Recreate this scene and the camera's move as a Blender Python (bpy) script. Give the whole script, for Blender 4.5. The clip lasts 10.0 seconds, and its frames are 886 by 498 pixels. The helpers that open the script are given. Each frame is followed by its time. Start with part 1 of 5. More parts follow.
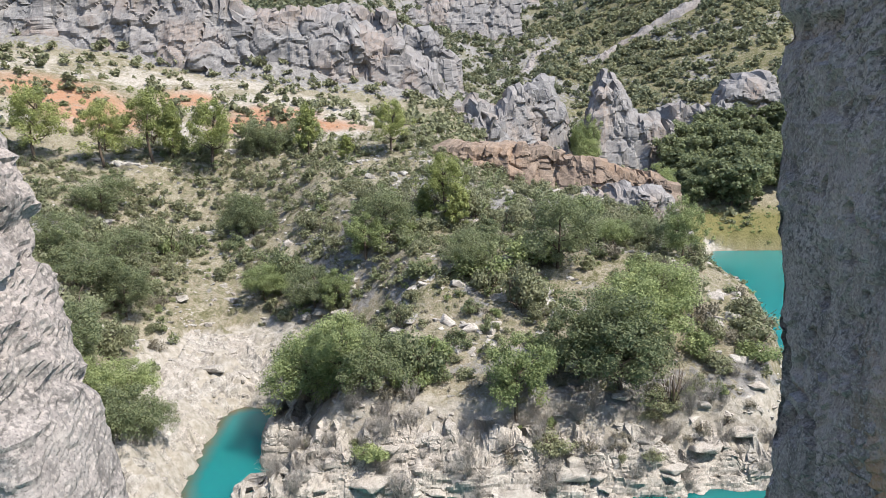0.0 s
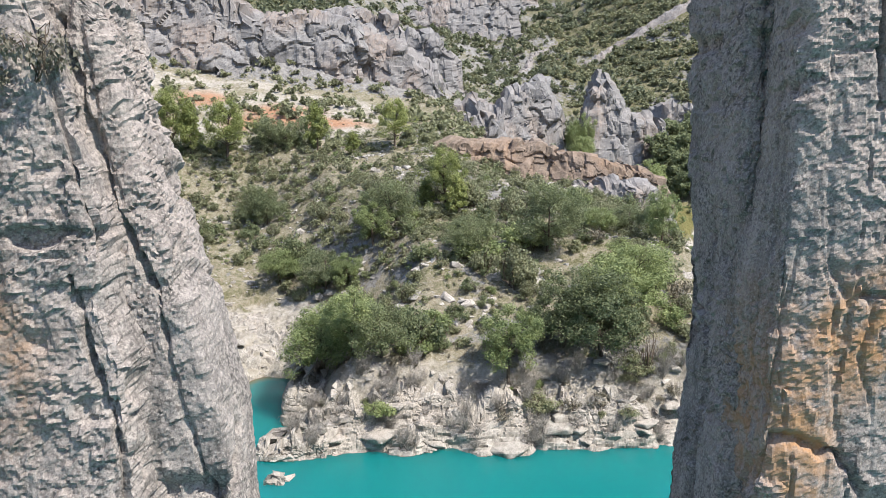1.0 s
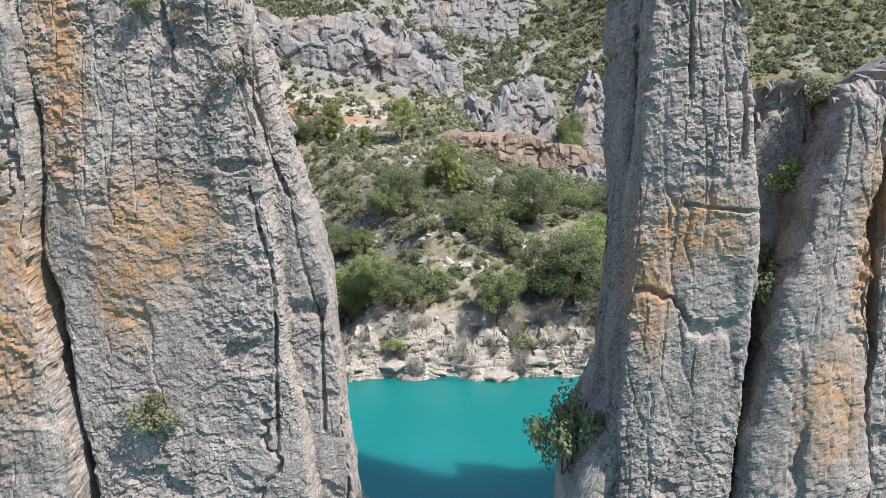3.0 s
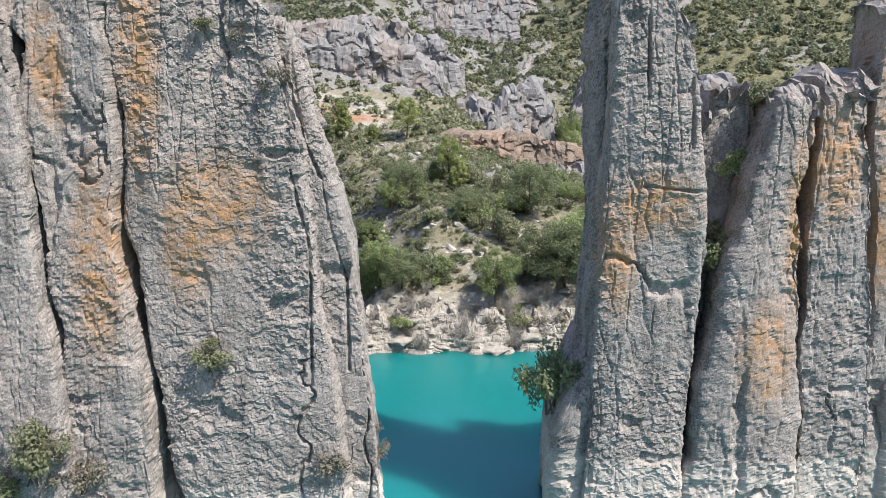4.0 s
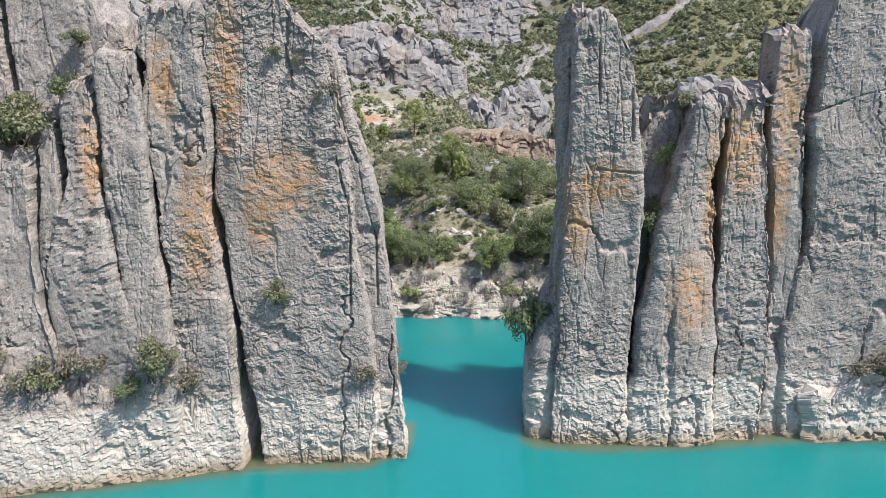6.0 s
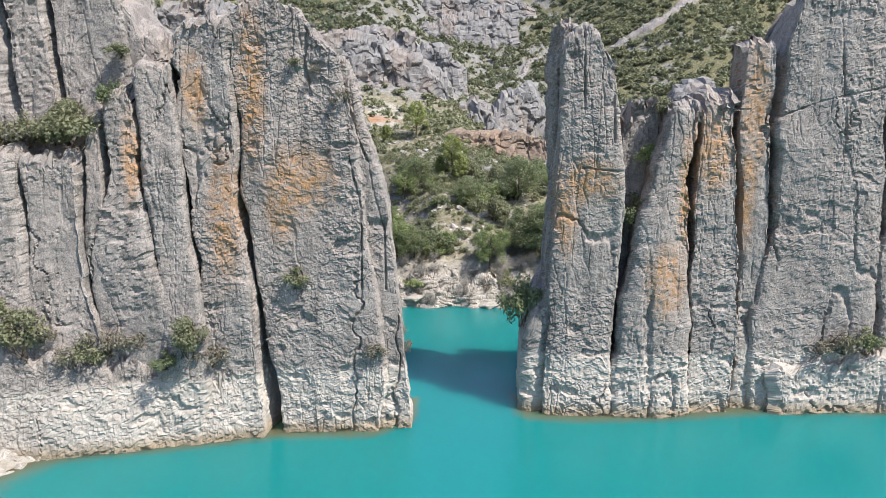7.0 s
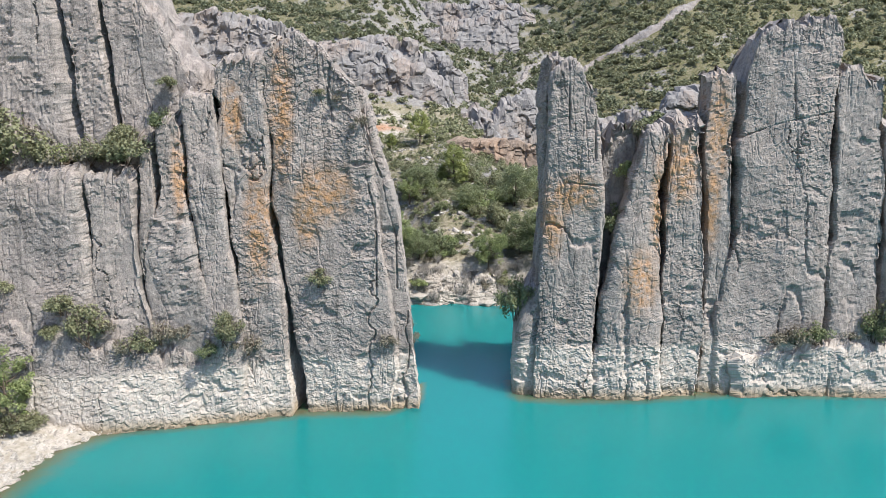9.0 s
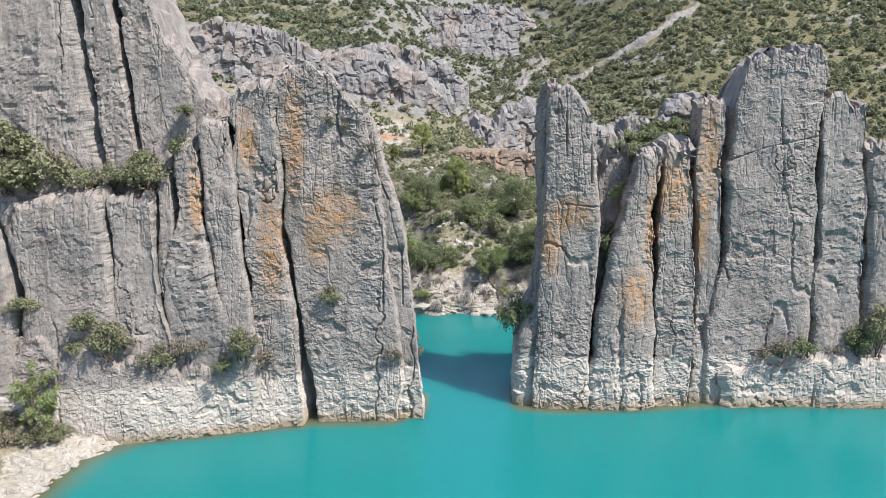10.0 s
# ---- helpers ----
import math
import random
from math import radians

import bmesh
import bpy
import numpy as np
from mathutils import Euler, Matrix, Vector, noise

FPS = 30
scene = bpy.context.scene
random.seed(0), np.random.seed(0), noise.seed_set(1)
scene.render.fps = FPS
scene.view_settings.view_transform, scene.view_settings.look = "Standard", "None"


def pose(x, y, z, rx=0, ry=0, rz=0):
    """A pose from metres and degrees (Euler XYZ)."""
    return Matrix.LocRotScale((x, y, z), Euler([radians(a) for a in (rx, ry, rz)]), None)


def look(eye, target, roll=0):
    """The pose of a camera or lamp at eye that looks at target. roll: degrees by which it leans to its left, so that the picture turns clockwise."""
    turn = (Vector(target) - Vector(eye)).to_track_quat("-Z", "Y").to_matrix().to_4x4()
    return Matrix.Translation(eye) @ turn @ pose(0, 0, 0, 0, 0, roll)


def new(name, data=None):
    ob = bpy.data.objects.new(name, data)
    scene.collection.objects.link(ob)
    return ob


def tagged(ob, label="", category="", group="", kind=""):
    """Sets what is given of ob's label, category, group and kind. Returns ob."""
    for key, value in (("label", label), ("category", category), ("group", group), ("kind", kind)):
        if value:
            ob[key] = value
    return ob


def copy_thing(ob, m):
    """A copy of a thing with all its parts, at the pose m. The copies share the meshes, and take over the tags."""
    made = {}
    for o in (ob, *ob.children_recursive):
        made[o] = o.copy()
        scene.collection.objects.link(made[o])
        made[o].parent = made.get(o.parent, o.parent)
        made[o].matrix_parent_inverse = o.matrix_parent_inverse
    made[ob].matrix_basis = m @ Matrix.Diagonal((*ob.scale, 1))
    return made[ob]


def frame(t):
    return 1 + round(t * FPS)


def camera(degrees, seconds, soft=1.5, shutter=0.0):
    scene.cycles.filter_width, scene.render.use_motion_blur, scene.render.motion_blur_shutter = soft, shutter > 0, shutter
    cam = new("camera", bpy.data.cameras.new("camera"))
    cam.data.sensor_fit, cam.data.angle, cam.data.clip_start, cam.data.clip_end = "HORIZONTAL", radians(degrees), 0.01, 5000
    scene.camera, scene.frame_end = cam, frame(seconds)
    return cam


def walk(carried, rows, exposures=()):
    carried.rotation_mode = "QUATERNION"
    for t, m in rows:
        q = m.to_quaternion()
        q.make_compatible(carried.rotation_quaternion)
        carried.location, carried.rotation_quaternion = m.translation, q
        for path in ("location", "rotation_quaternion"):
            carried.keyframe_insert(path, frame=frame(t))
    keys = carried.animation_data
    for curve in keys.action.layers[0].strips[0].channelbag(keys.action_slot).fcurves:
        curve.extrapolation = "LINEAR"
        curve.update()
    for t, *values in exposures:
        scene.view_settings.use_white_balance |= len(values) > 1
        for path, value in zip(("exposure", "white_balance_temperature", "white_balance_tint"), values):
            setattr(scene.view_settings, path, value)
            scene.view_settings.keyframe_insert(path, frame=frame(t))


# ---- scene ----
from mathutils.bvhtree import BVHTree
cam = camera(62.4, 10.0, soft=0.65)
METRES, EYE, TILT, LEAN, TURN = 70.0, 29.2, -10.6, 0.4, 0.0
ROWS = [
    (0.0, 0.0, 0.0, 0.0, 0.0, 0.0, -0.0),
    (0.5, 0.0004, -0.0552, -0.012, 0.02, -0.01, -0.02),
    (1.0, 0.0003, -0.1093, -0.0239, 0.05, -0.02, -0.02),
    (1.5, 0.0001, -0.1658, -0.0366, 0.07, -0.03, -0.01),
    (2.0, 0.0001, -0.2227, -0.0492, 0.09, -0.03, -0.02),
    (2.5, -0.0002, -0.2797, -0.0619, 0.11, -0.04, -0.03),
    (4.0, -0.0006, -0.4522, -0.0972, 0.36, -0.07, -0.1),
    (4.5, -0.0007, -0.5096, -0.1081, 0.49, -0.08, -0.14),
    (5.0, -0.0004, -0.5661, -0.1182, 0.56, -0.09, -0.16),
    (5.5, -0.0002, -0.6214, -0.1275, 0.59, -0.1, -0.17),
    (7.0, -0.0007, -0.7732, -0.1483, 0.63, -0.1, -0.18),
    (7.5, -0.0009, -0.8169, -0.1516, 0.65, -0.11, -0.18),
    (8.0, -0.0013, -0.8562, -0.1522, 0.67, -0.11, -0.18),
    (8.5, -0.0019, -0.8903, -0.1493, 0.68, -0.13, -0.19),
    (9.0, -0.003, -0.9198, -0.1414, 0.71, -0.13, -0.19),
    (9.5, -0.0048, -0.9481, -0.1269, 0.73, -0.15, -0.19),
    (10.0, -0.007, -0.9766, -0.1114, 0.75, -0.18, -0.18),
]
walk(cam, [(t, pose(0, 0, EYE, TILT, LEAN, TURN) @ pose(METRES * x, METRES * y, METRES * z, 90 + pitch, roll, yaw)) for t, x, y, z, yaw, pitch, roll in ROWS])


# ---- world and sun ----
SUN_DIR = Vector((0.475, -0.275, 0.835)).normalized()
world = bpy.data.worlds.new("sky")
scene.world = world
world.use_nodes = True
wn = world.node_tree.nodes
sky = wn.new("ShaderNodeTexSky")
sky.sky_type = "NISHITA"
sky.sun_disc = False
sky.sun_elevation = math.asin(SUN_DIR.z)
sky.sun_rotation = math.atan2(SUN_DIR.x, SUN_DIR.y)
sky.altitude = 500
world.node_tree.links.new(sky.outputs[0], wn["Background"].inputs[0])
wn["Background"].inputs[1].default_value = 0.15
sun_data = bpy.data.lights.new("sun", "SUN")
sun_data.energy, sun_data.angle, sun_data.color = 4.0, radians(0.55), (1.0, 0.935, 0.84)
sun = new("sun", sun_data)
sun.matrix_world = look(SUN_DIR * 100, (0, 0, 0))
scene.view_settings.exposure = 0.95


# ---- noise ----
def hash3(i, j, k, seed):
    h = (i.astype(np.int64) * 374761393 + j.astype(np.int64) * 668265263 + k.astype(np.int64) * 2147483647 + seed * 1274126177) & 0xFFFFFFFF
    h = ((h ^ (h >> 13)) * 1274126177) & 0xFFFFFFFF
    h = ((h ^ (h >> 16)) * 2246822519) & 0xFFFFFFFF
    return ((h ^ (h >> 15)) & 0xFFFFFF) / float(0x1000000)


def vnoise(p, seed=0):
    f = np.floor(p)
    i = f.astype(np.int64)
    w = p - f
    w = w * w * w * (w * (w * 6 - 15) + 10)
    out = np.zeros(len(p))
    for a in (0, 1):
        for b in (0, 1):
            for c in (0, 1):
                g = (w[:, 0] if a else 1 - w[:, 0]) * (w[:, 1] if b else 1 - w[:, 1]) * (w[:, 2] if c else 1 - w[:, 2])
                out += g * hash3(i[:, 0] + a, i[:, 1] + b, i[:, 2] + c, seed)
    return out * 2 - 1


def fbm(p, octaves=4, seed=0, gain=0.5):
    out, amp = np.zeros(len(p)), 1.0
    for o in range(octaves):
        out += amp * vnoise(p * (2.03 ** o), seed + o * 17)
        amp *= gain
    return out


def ridged(p, octaves=4, seed=0):
    out, amp = np.zeros(len(p)), 1.0
    for o in range(octaves):
        out += amp * (1 - 2 * np.abs(vnoise(p * (2.03 ** o), seed + o * 31)))
        amp *= 0.5
    return out


def cells(p, seed=0):
    """Distance to the nearest and second nearest cell point, three random numbers of the nearest cell, and the way from its point."""
    f = np.floor(p).astype(np.int64)
    d1, d2 = np.full(len(p), 81.0), np.full(len(p), 81.0)
    off, best = np.zeros((len(p), 3)), np.zeros((len(p), 3), np.int64)
    for a in (-1, 0, 1):
        for b in (-1, 0, 1):
            for c in (-1, 0, 1):
                g = f + np.array([a, b, c])
                i, j, k = g[:, 0], g[:, 1], g[:, 2]
                v = p - g - np.stack([hash3(i, j, k, seed), hash3(i, j, k, seed + 1), hash3(i, j, k, seed + 2)], 1)
                d = (v * v).sum(1)
                near = d < d1
                d2 = np.where(near, d1, np.minimum(d2, d))
                d1 = np.where(near, d, d1)
                off[near], best[near] = v[near], g[near]
    r = np.stack([hash3(best[:, 0], best[:, 1], best[:, 2], seed + s) for s in (3, 4, 5)], 1)
    return np.sqrt(d1), np.sqrt(d2), r, off


def smooth(a, b, x):
    t = np.clip((x - a) / (b - a), 0, 1)
    return t * t * (3 - 2 * t)


# ---- mesh helpers ----
def mesh_np(name, verts, faces, mat=None, shade=True):
    """A mesh from arrays of vertices and of quads or triangles."""
    me = bpy.data.meshes.new(name)
    verts, faces = np.asarray(verts, np.float32), np.asarray(faces, np.int32)
    n, k = faces.shape
    me.vertices.add(len(verts))
    me.vertices.foreach_set("co", verts.ravel())
    me.loops.add(n * k)
    me.loops.foreach_set("vertex_index", faces.ravel())
    me.polygons.add(n)
    me.polygons.foreach_set("loop_start", np.arange(0, n * k, k, dtype=np.int32))
    me.polygons.foreach_set("use_smooth", np.full(n, shade))
    me.update(calc_edges=True)
    if mat:
        me.materials.append(mat)
    return me


def attr(me, name, values):
    a = me.attributes.new(name, "FLOAT", "POINT")
    a.data.foreach_set("value", np.asarray(values, np.float32))


def grid_faces(rows, cols, wrap=False):
    """Quads of a grid of vertices laid out row by row."""
    r, c = np.meshgrid(np.arange(rows - 1), np.arange(cols if wrap else cols - 1), indexing="ij")
    r, c = r.ravel(), c.ravel()
    c2 = (c + 1) % cols
    return np.stack([r * cols + c, r * cols + c2, (r + 1) * cols + c2, (r + 1) * cols + c], 1)


# ---- materials ----
class Nodes:
    """Short hand for a node material."""

    def __init__(self, name):
        self.mat = bpy.data.materials.new(name)
        self.mat.use_nodes = True
        self.t = self.mat.node_tree
        self.bsdf = self.t.nodes["Principled BSDF"]
        self.out = self.t.nodes["Material Output"]
        self.pos = self.t.nodes.new("ShaderNodeNewGeometry").outputs["Position"]

    def link(self, a, b):
        self.t.links.new(a, b)

    def scaled(self, sx, sy, sz):
        n = self.t.nodes.new("ShaderNodeMapping")
        n.inputs["Scale"].default_value = (sx, sy, sz)
        self.link(self.pos, n.inputs[0])
        return n.outputs[0]

    def noise(self, scale, detail=5, rough=0.6, vec=None, dist=0.0):
        n = self.t.nodes.new("ShaderNodeTexNoise")
        n.inputs["Scale"].default_value, n.inputs["Detail"].default_value = scale, detail
        n.inputs["Roughness"].default_value, n.inputs["Distortion"].default_value = rough, dist
        self.link(vec or self.pos, n.inputs["Vector"])
        return n.outputs[0]

    def voronoi(self, scale, vec=None, feature="F1", out=0):
        n = self.t.nodes.new("ShaderNodeTexVoronoi")
        n.feature = feature
        n.inputs["Scale"].default_value = scale
        self.link(vec or self.pos, n.inputs["Vector"])
        return n.outputs[out]

    def ramp(self, value, *stops):
        n = self.t.nodes.new("ShaderNodeValToRGB")
        e = n.color_ramp.elements
        while len(e) < len(stops):
            e.new(0.5)
        for el, (at, v) in zip(e, stops):
            el.position = at
            el.color = (*v, 1) if isinstance(v, tuple) else (v, v, v, 1)
        self.link(value, n.inputs[0])
        return n.outputs[0]

    def mix(self, fac, a, b, kind="MIX"):
        n = self.t.nodes.new("ShaderNodeMix")
        n.data_type, n.blend_type = "RGBA", kind
        for v, s in ((fac, n.inputs[0]), (a, n.inputs[6]), (b, n.inputs[7])):
            if isinstance(v, tuple):
                s.default_value = (*v, 1)
            elif isinstance(v, (int, float)):
                s.default_value = v
            else:
                self.link(v, s)
        return n.outputs[2]

    def math(self, op, a, b=0.0, clamp=False):
        n = self.t.nodes.new("ShaderNodeMath")
        n.operation, n.use_clamp = op, clamp
        for v, s in ((a, n.inputs[0]), (b, n.inputs[1])):
            if isinstance(v, (int, float)):
                s.default_value = v
            else:
                self.link(v, s)
        return n.outputs[0]

    def attribute(self, name):
        n = self.t.nodes.new("ShaderNodeAttribute")
        n.attribute_name = name
        return n.outputs["Fac"]

    def axis(self, k):
        n = self.t.nodes.new("ShaderNodeSeparateXYZ")
        self.link(self.pos, n.inputs[0])
        return n.outputs[k]

    def bump(self, height, strength, distance, under=None):
        n = self.t.nodes.new("ShaderNodeBump")
        n.inputs["Strength"].default_value, n.inputs["Distance"].default_value = strength, distance
        self.link(height, n.inputs["Height"])
        if under:
            self.link(under, n.inputs["Normal"])
        return n.outputs[0]

    def finish(self, color, rough=0.9, normal=None, spec=0.2):
        if isinstance(color, tuple):
            self.bsdf.inputs["Base Color"].default_value = (*color, 1)
        else:
            self.link(color, self.bsdf.inputs["Base Color"])
        if isinstance(rough, (int, float)):
            self.bsdf.inputs["Roughness"].default_value = rough
        else:
            self.link(rough, self.bsdf.inputs["Roughness"])
        self.bsdf.inputs["Specular IOR Level"].default_value = spec
        if normal:
            self.link(normal, self.bsdf.inputs["Normal"])
        return self.mat


def limestone(name, light, mid, dark, tide=True, fine=1.0):
    """Weathered limestone: grey crust, pale breaks, dark lichen, dark specks painted for the shade in small pits, ochre
    stains, and a bleached band up to the old water mark.
    """
    n = Nodes(name)
    big = n.noise(0.16 * fine, 4)
    med = n.noise(0.9 * fine, 6, 0.65)
    small = n.noise(6.0 * fine, 5, 0.7)
    base = n.mix(n.ramp(med, (0.38, 0.0), (0.60, 1.0)), (mid[0] * 0.86, mid[1] * 0.86, mid[2] * 0.87), light)
    base = n.mix(n.ramp(big, (0.40, 0.0), (0.62, 0.5)), base, (light[0] * 1.02, light[1] * 0.94, light[2] * 0.90))
    streak = n.noise(1.0, 5, 0.6, n.scaled(1.1 * fine, 1.1 * fine, 0.10 * fine))
    base = n.mix(n.ramp(streak, (0.52, 0.0), (0.70, 0.68)), base, dark)
    # scattered dark specks of two sizes: shade of small pits put into the colour
    base = n.mix(n.ramp(n.noise(19.0 * fine, 3, 0.7), (0.36, 0.7), (0.46, 0.0)), base, dark)
    patchy = n.ramp(n.noise(0.55 * fine, 4, 0.6), (0.36, 0.15), (0.62, 1.0))
    base = n.mix(n.math("MULTIPLY", n.ramp(small, (0.40, 0.85), (0.51, 0.0)), patchy), base, dark)
    base = n.mix(n.ramp(n.noise(12.0 * fine, 4, 0.7), (0.52, 0.0), (0.64, 0.7)), base, (light[0] * 1.25, light[1] * 1.25, light[2] * 1.22))
    stain = n.attribute("stain")
    rust = n.mix(n.noise(2.2, 4), (0.410, 0.200, 0.080), (0.300, 0.216, 0.138))
    base = n.mix(n.math("MULTIPLY", stain, n.ramp(n.noise(1.3, 5, 0.7), (0.34, 0.0), (0.58, 0.92)), True), base, rust)
    if tide:
        edge = n.math("ADD", n.axis(2), n.math("MULTIPLY", n.noise(0.7, 4), 1.6))
        band = n.ramp(n.math("MULTIPLY", edge, 0.1, True), (0.635, 0.92), (0.70, 0.0))
        pale = n.mix(n.ramp(n.noise(1.4, 6, 0.7), (0.35, 0.0), (0.62, 1.0)), (0.325, 0.290, 0.260), (0.460, 0.424, 0.388))
        pale = n.mix(n.ramp(n.math("MULTIPLY", n.axis(2), 0.1, True), (0.03, 0.75), (0.14, 0.0)), pale, (0.216, 0.162, 0.090))
        base = n.mix(band, base, pale)
    b = n.bump(n.noise(3.2 * fine, 8, 0.68, n.scaled(1.0, 1.0, 1.25)), 0.7, 0.045 / fine ** 0.6)
    b = n.bump(n.noise(9.5 * fine, 6, 0.72), 0.7, 0.03 / fine ** 0.6, b)
    b = n.bump(n.voronoi(7.0 * fine), 0.4, 0.03 / fine ** 0.6, b)
    return n.finish(base, 0.93, b, 0.15)


MAT_ROCK = limestone("grey_limestone", (0.324, 0.296, 0.278), (0.235, 0.215, 0.203), (0.076, 0.071, 0.069))
MAT_FAR_ROCK = limestone("far_limestone", (0.262, 0.256, 0.254), (0.184, 0.180, 0.181), (0.080, 0.079, 0.082), False, 0.5)
MAT_PALE_ROCK = limestone("bleached_limestone", (0.415, 0.393, 0.360), (0.275, 0.254, 0.226), (0.105, 0.095, 0.082), False, 1.2)
MAT_RED_ROCK = limestone("reddish_bedded_limestone", (0.265, 0.212, 0.172), (0.175, 0.130, 0.102), (0.075, 0.063, 0.054), False, 0.7)


def terrain_material():
    n = Nodes("hillside")
    med = n.noise(0.55, 6, 0.7)
    fine = n.noise(4.0, 6, 0.7)
    soil = n.mix(n.ramp(med, (0.38, 0.0), (0.62, 1.0)), (0.215, 0.180, 0.132), (0.370, 0.330, 0.265))
    grass = n.mix(n.ramp(fine, (0.35, 0.0), (0.65, 1.0)), (0.059, 0.062, 0.026), (0.152, 0.143, 0.079))
    soil = n.mix(n.ramp(n.noise(7.0, 4, 0.8), (0.50, 0.0), (0.62, 0.8)), soil, (0.46, 0.43, 0.375))
    soil = n.mix(n.ramp(n.noise(3.1, 4, 0.8), (0.36, 0.8), (0.48, 0.0)), soil, (0.12, 0.105, 0.06))
    cover = n.math("MULTIPLY", n.attribute("green"), n.ramp(n.noise(1.1, 7, 0.8), (0.44, 0.22), (0.56, 1.0)), True)
    base = n.mix(cover, soil, grass)
    stone = n.mix(n.ramp(n.noise(1.2, 6, 0.7), (0.35, 0.0), (0.65, 1.0)), (0.115, 0.112, 0.109), (0.285, 0.274, 0.264))
    rock = n.math("ADD", n.attribute("rocky"), n.math("MULTIPLY", n.math("SUBTRACT", n.noise(0.8, 6, 0.7), 0.5), 2.4))
    base = n.mix(n.ramp(rock, (0.35, 0.0), (0.55, 1.0)), base, stone)
    red = n.math("MULTIPLY", n.attribute("red"), n.ramp(n.noise(0.7, 5, 0.7), (0.30, 0.1), (0.48, 1.0)), True)
    meadow = n.mix(n.noise(0.8, 5, 0.7), (0.092, 0.100, 0.036), (0.190, 0.160, 0.072))
    base = n.mix(n.attribute("meadow"), base, meadow)
    ochre = n.mix(n.noise(1.5, 4), (0.290, 0.138, 0.080), (0.340, 0.222, 0.145))
    pale = n.mix(n.ramp(n.noise(1.6, 6, 0.7), (0.35, 0.0), (0.62, 1.0)), (0.245, 0.219, 0.178), (0.395, 0.368, 0.326))
    white = n.math("ADD", n.attribute("white"), n.math("MULTIPLY", n.math("SUBTRACT", n.noise(0.7, 5, 0.7), 0.5), 0.9))
    base = n.mix(n.ramp(white, (0.42, 0.0), (0.58, 1.0)), base, pale)
    base = n.mix(red, base, ochre)
    b = n.bump(n.voronoi(1.6), 0.4, 0.2)
    b = n.bump(n.noise(2.6, 8, 0.75), 0.8, 0.25, b)
    return n.finish(base, 0.95, b, 0.1)


MAT_TERRAIN = terrain_material()


def water_material():
    n = Nodes("turquoise_water")
    deep = n.mix(n.noise(0.02, 2), (0.005, 0.144, 0.149), (0.009, 0.160, 0.160))
    shallow = n.math("ADD", n.attribute("shallow"), n.math("MULTIPLY", n.math("SUBTRACT", n.noise(0.9, 4), 0.5), 0.35))
    col = n.mix(n.ramp(shallow, (0.30, 0.0), (0.62, 0.35), (0.95, 0.9)), deep, (0.112, 0.112, 0.056))
    b = n.bump(n.noise(1.0, 5, 0.6, n.scaled(0.9, 1.6, 1.0)), 0.25, 0.06)
    m = n.finish(col, 0.22, b, 0.5)
    n.bsdf.subsurface_method = "BURLEY"
    n.bsdf.inputs["Subsurface Weight"].default_value = 1.0
    n.bsdf.inputs["Subsurface Radius"].default_value = (2.0, 5.0, 5.0)
    n.bsdf.inputs["Subsurface Scale"].default_value = 1.0
    n.bsdf.inputs["IOR"].default_value = 1.33
    return m


MAT_WATER = water_material()


def leaf_material(name, dark, light, sheer=0.35):
    n = Nodes(name)
    geo = n.t.nodes.new("ShaderNodeNewGeometry")
    obj = n.t.nodes.new("ShaderNodeObjectInfo")
    mixed = n.math("ADD", n.math("MULTIPLY", geo.outputs["Random Per Island"], 0.55), n.math("MULTIPLY", obj.outputs["Random"], 0.25))
    mixed = n.math("ADD", mixed, n.math("MULTIPLY", n.noise(0.45, 3), 0.35))
    col = n.ramp(mixed, (0.2, dark), (0.95, light))
    n.finish(col, 0.6, None, 0.25)
    tr = n.t.nodes.new("ShaderNodeBsdfTranslucent")
    n.link(col, tr.inputs[0])
    add = n.t.nodes.new("ShaderNodeMixShader")
    add.inputs[0].default_value = sheer
    n.link(n.bsdf.outputs[0], add.inputs[1])
    n.link(tr.outputs[0], add.inputs[2])
    n.link(add.outputs[0], n.out.inputs[0])
    return n.mat


MAT_LEAF = leaf_material("broad_leaves", (0.145, 0.190, 0.083), (0.380, 0.425, 0.196), 0.42)
MAT_OAK = leaf_material("dark_oak_leaves", (0.105, 0.132, 0.074), (0.275, 0.305, 0.161), 0.42)
MAT_PINE = leaf_material("pine_needles", (0.175, 0.210, 0.075), (0.390, 0.420, 0.165), 0.45)
MAT_SCRUB = leaf_material("scrub_leaves", (0.145, 0.155, 0.094), (0.315, 0.325, 0.193), 0.4)
MAT_DRY = leaf_material("dry_scrub", (0.150, 0.135, 0.103), (0.260, 0.240, 0.184), 0.25)


def bark_material(name, a, b):
    n = Nodes(name)
    col = n.mix(n.ramp(n.noise(5.0, 5, 0.7, n.scaled(1, 1, 0.25)), (0.35, 0.0), (0.65, 1.0)), a, b)
    return n.finish(col, 0.9, n.bump(n.noise(14.0, 4), 0.5, 0.03), 0.1)


MAT_BARK = bark_material("bark", (0.080, 0.060, 0.044), (0.160, 0.128, 0.104))
MAT_TWIG = bark_material("bare_grey_twigs", (0.240, 0.220, 0.200), (0.368, 0.344, 0.320))

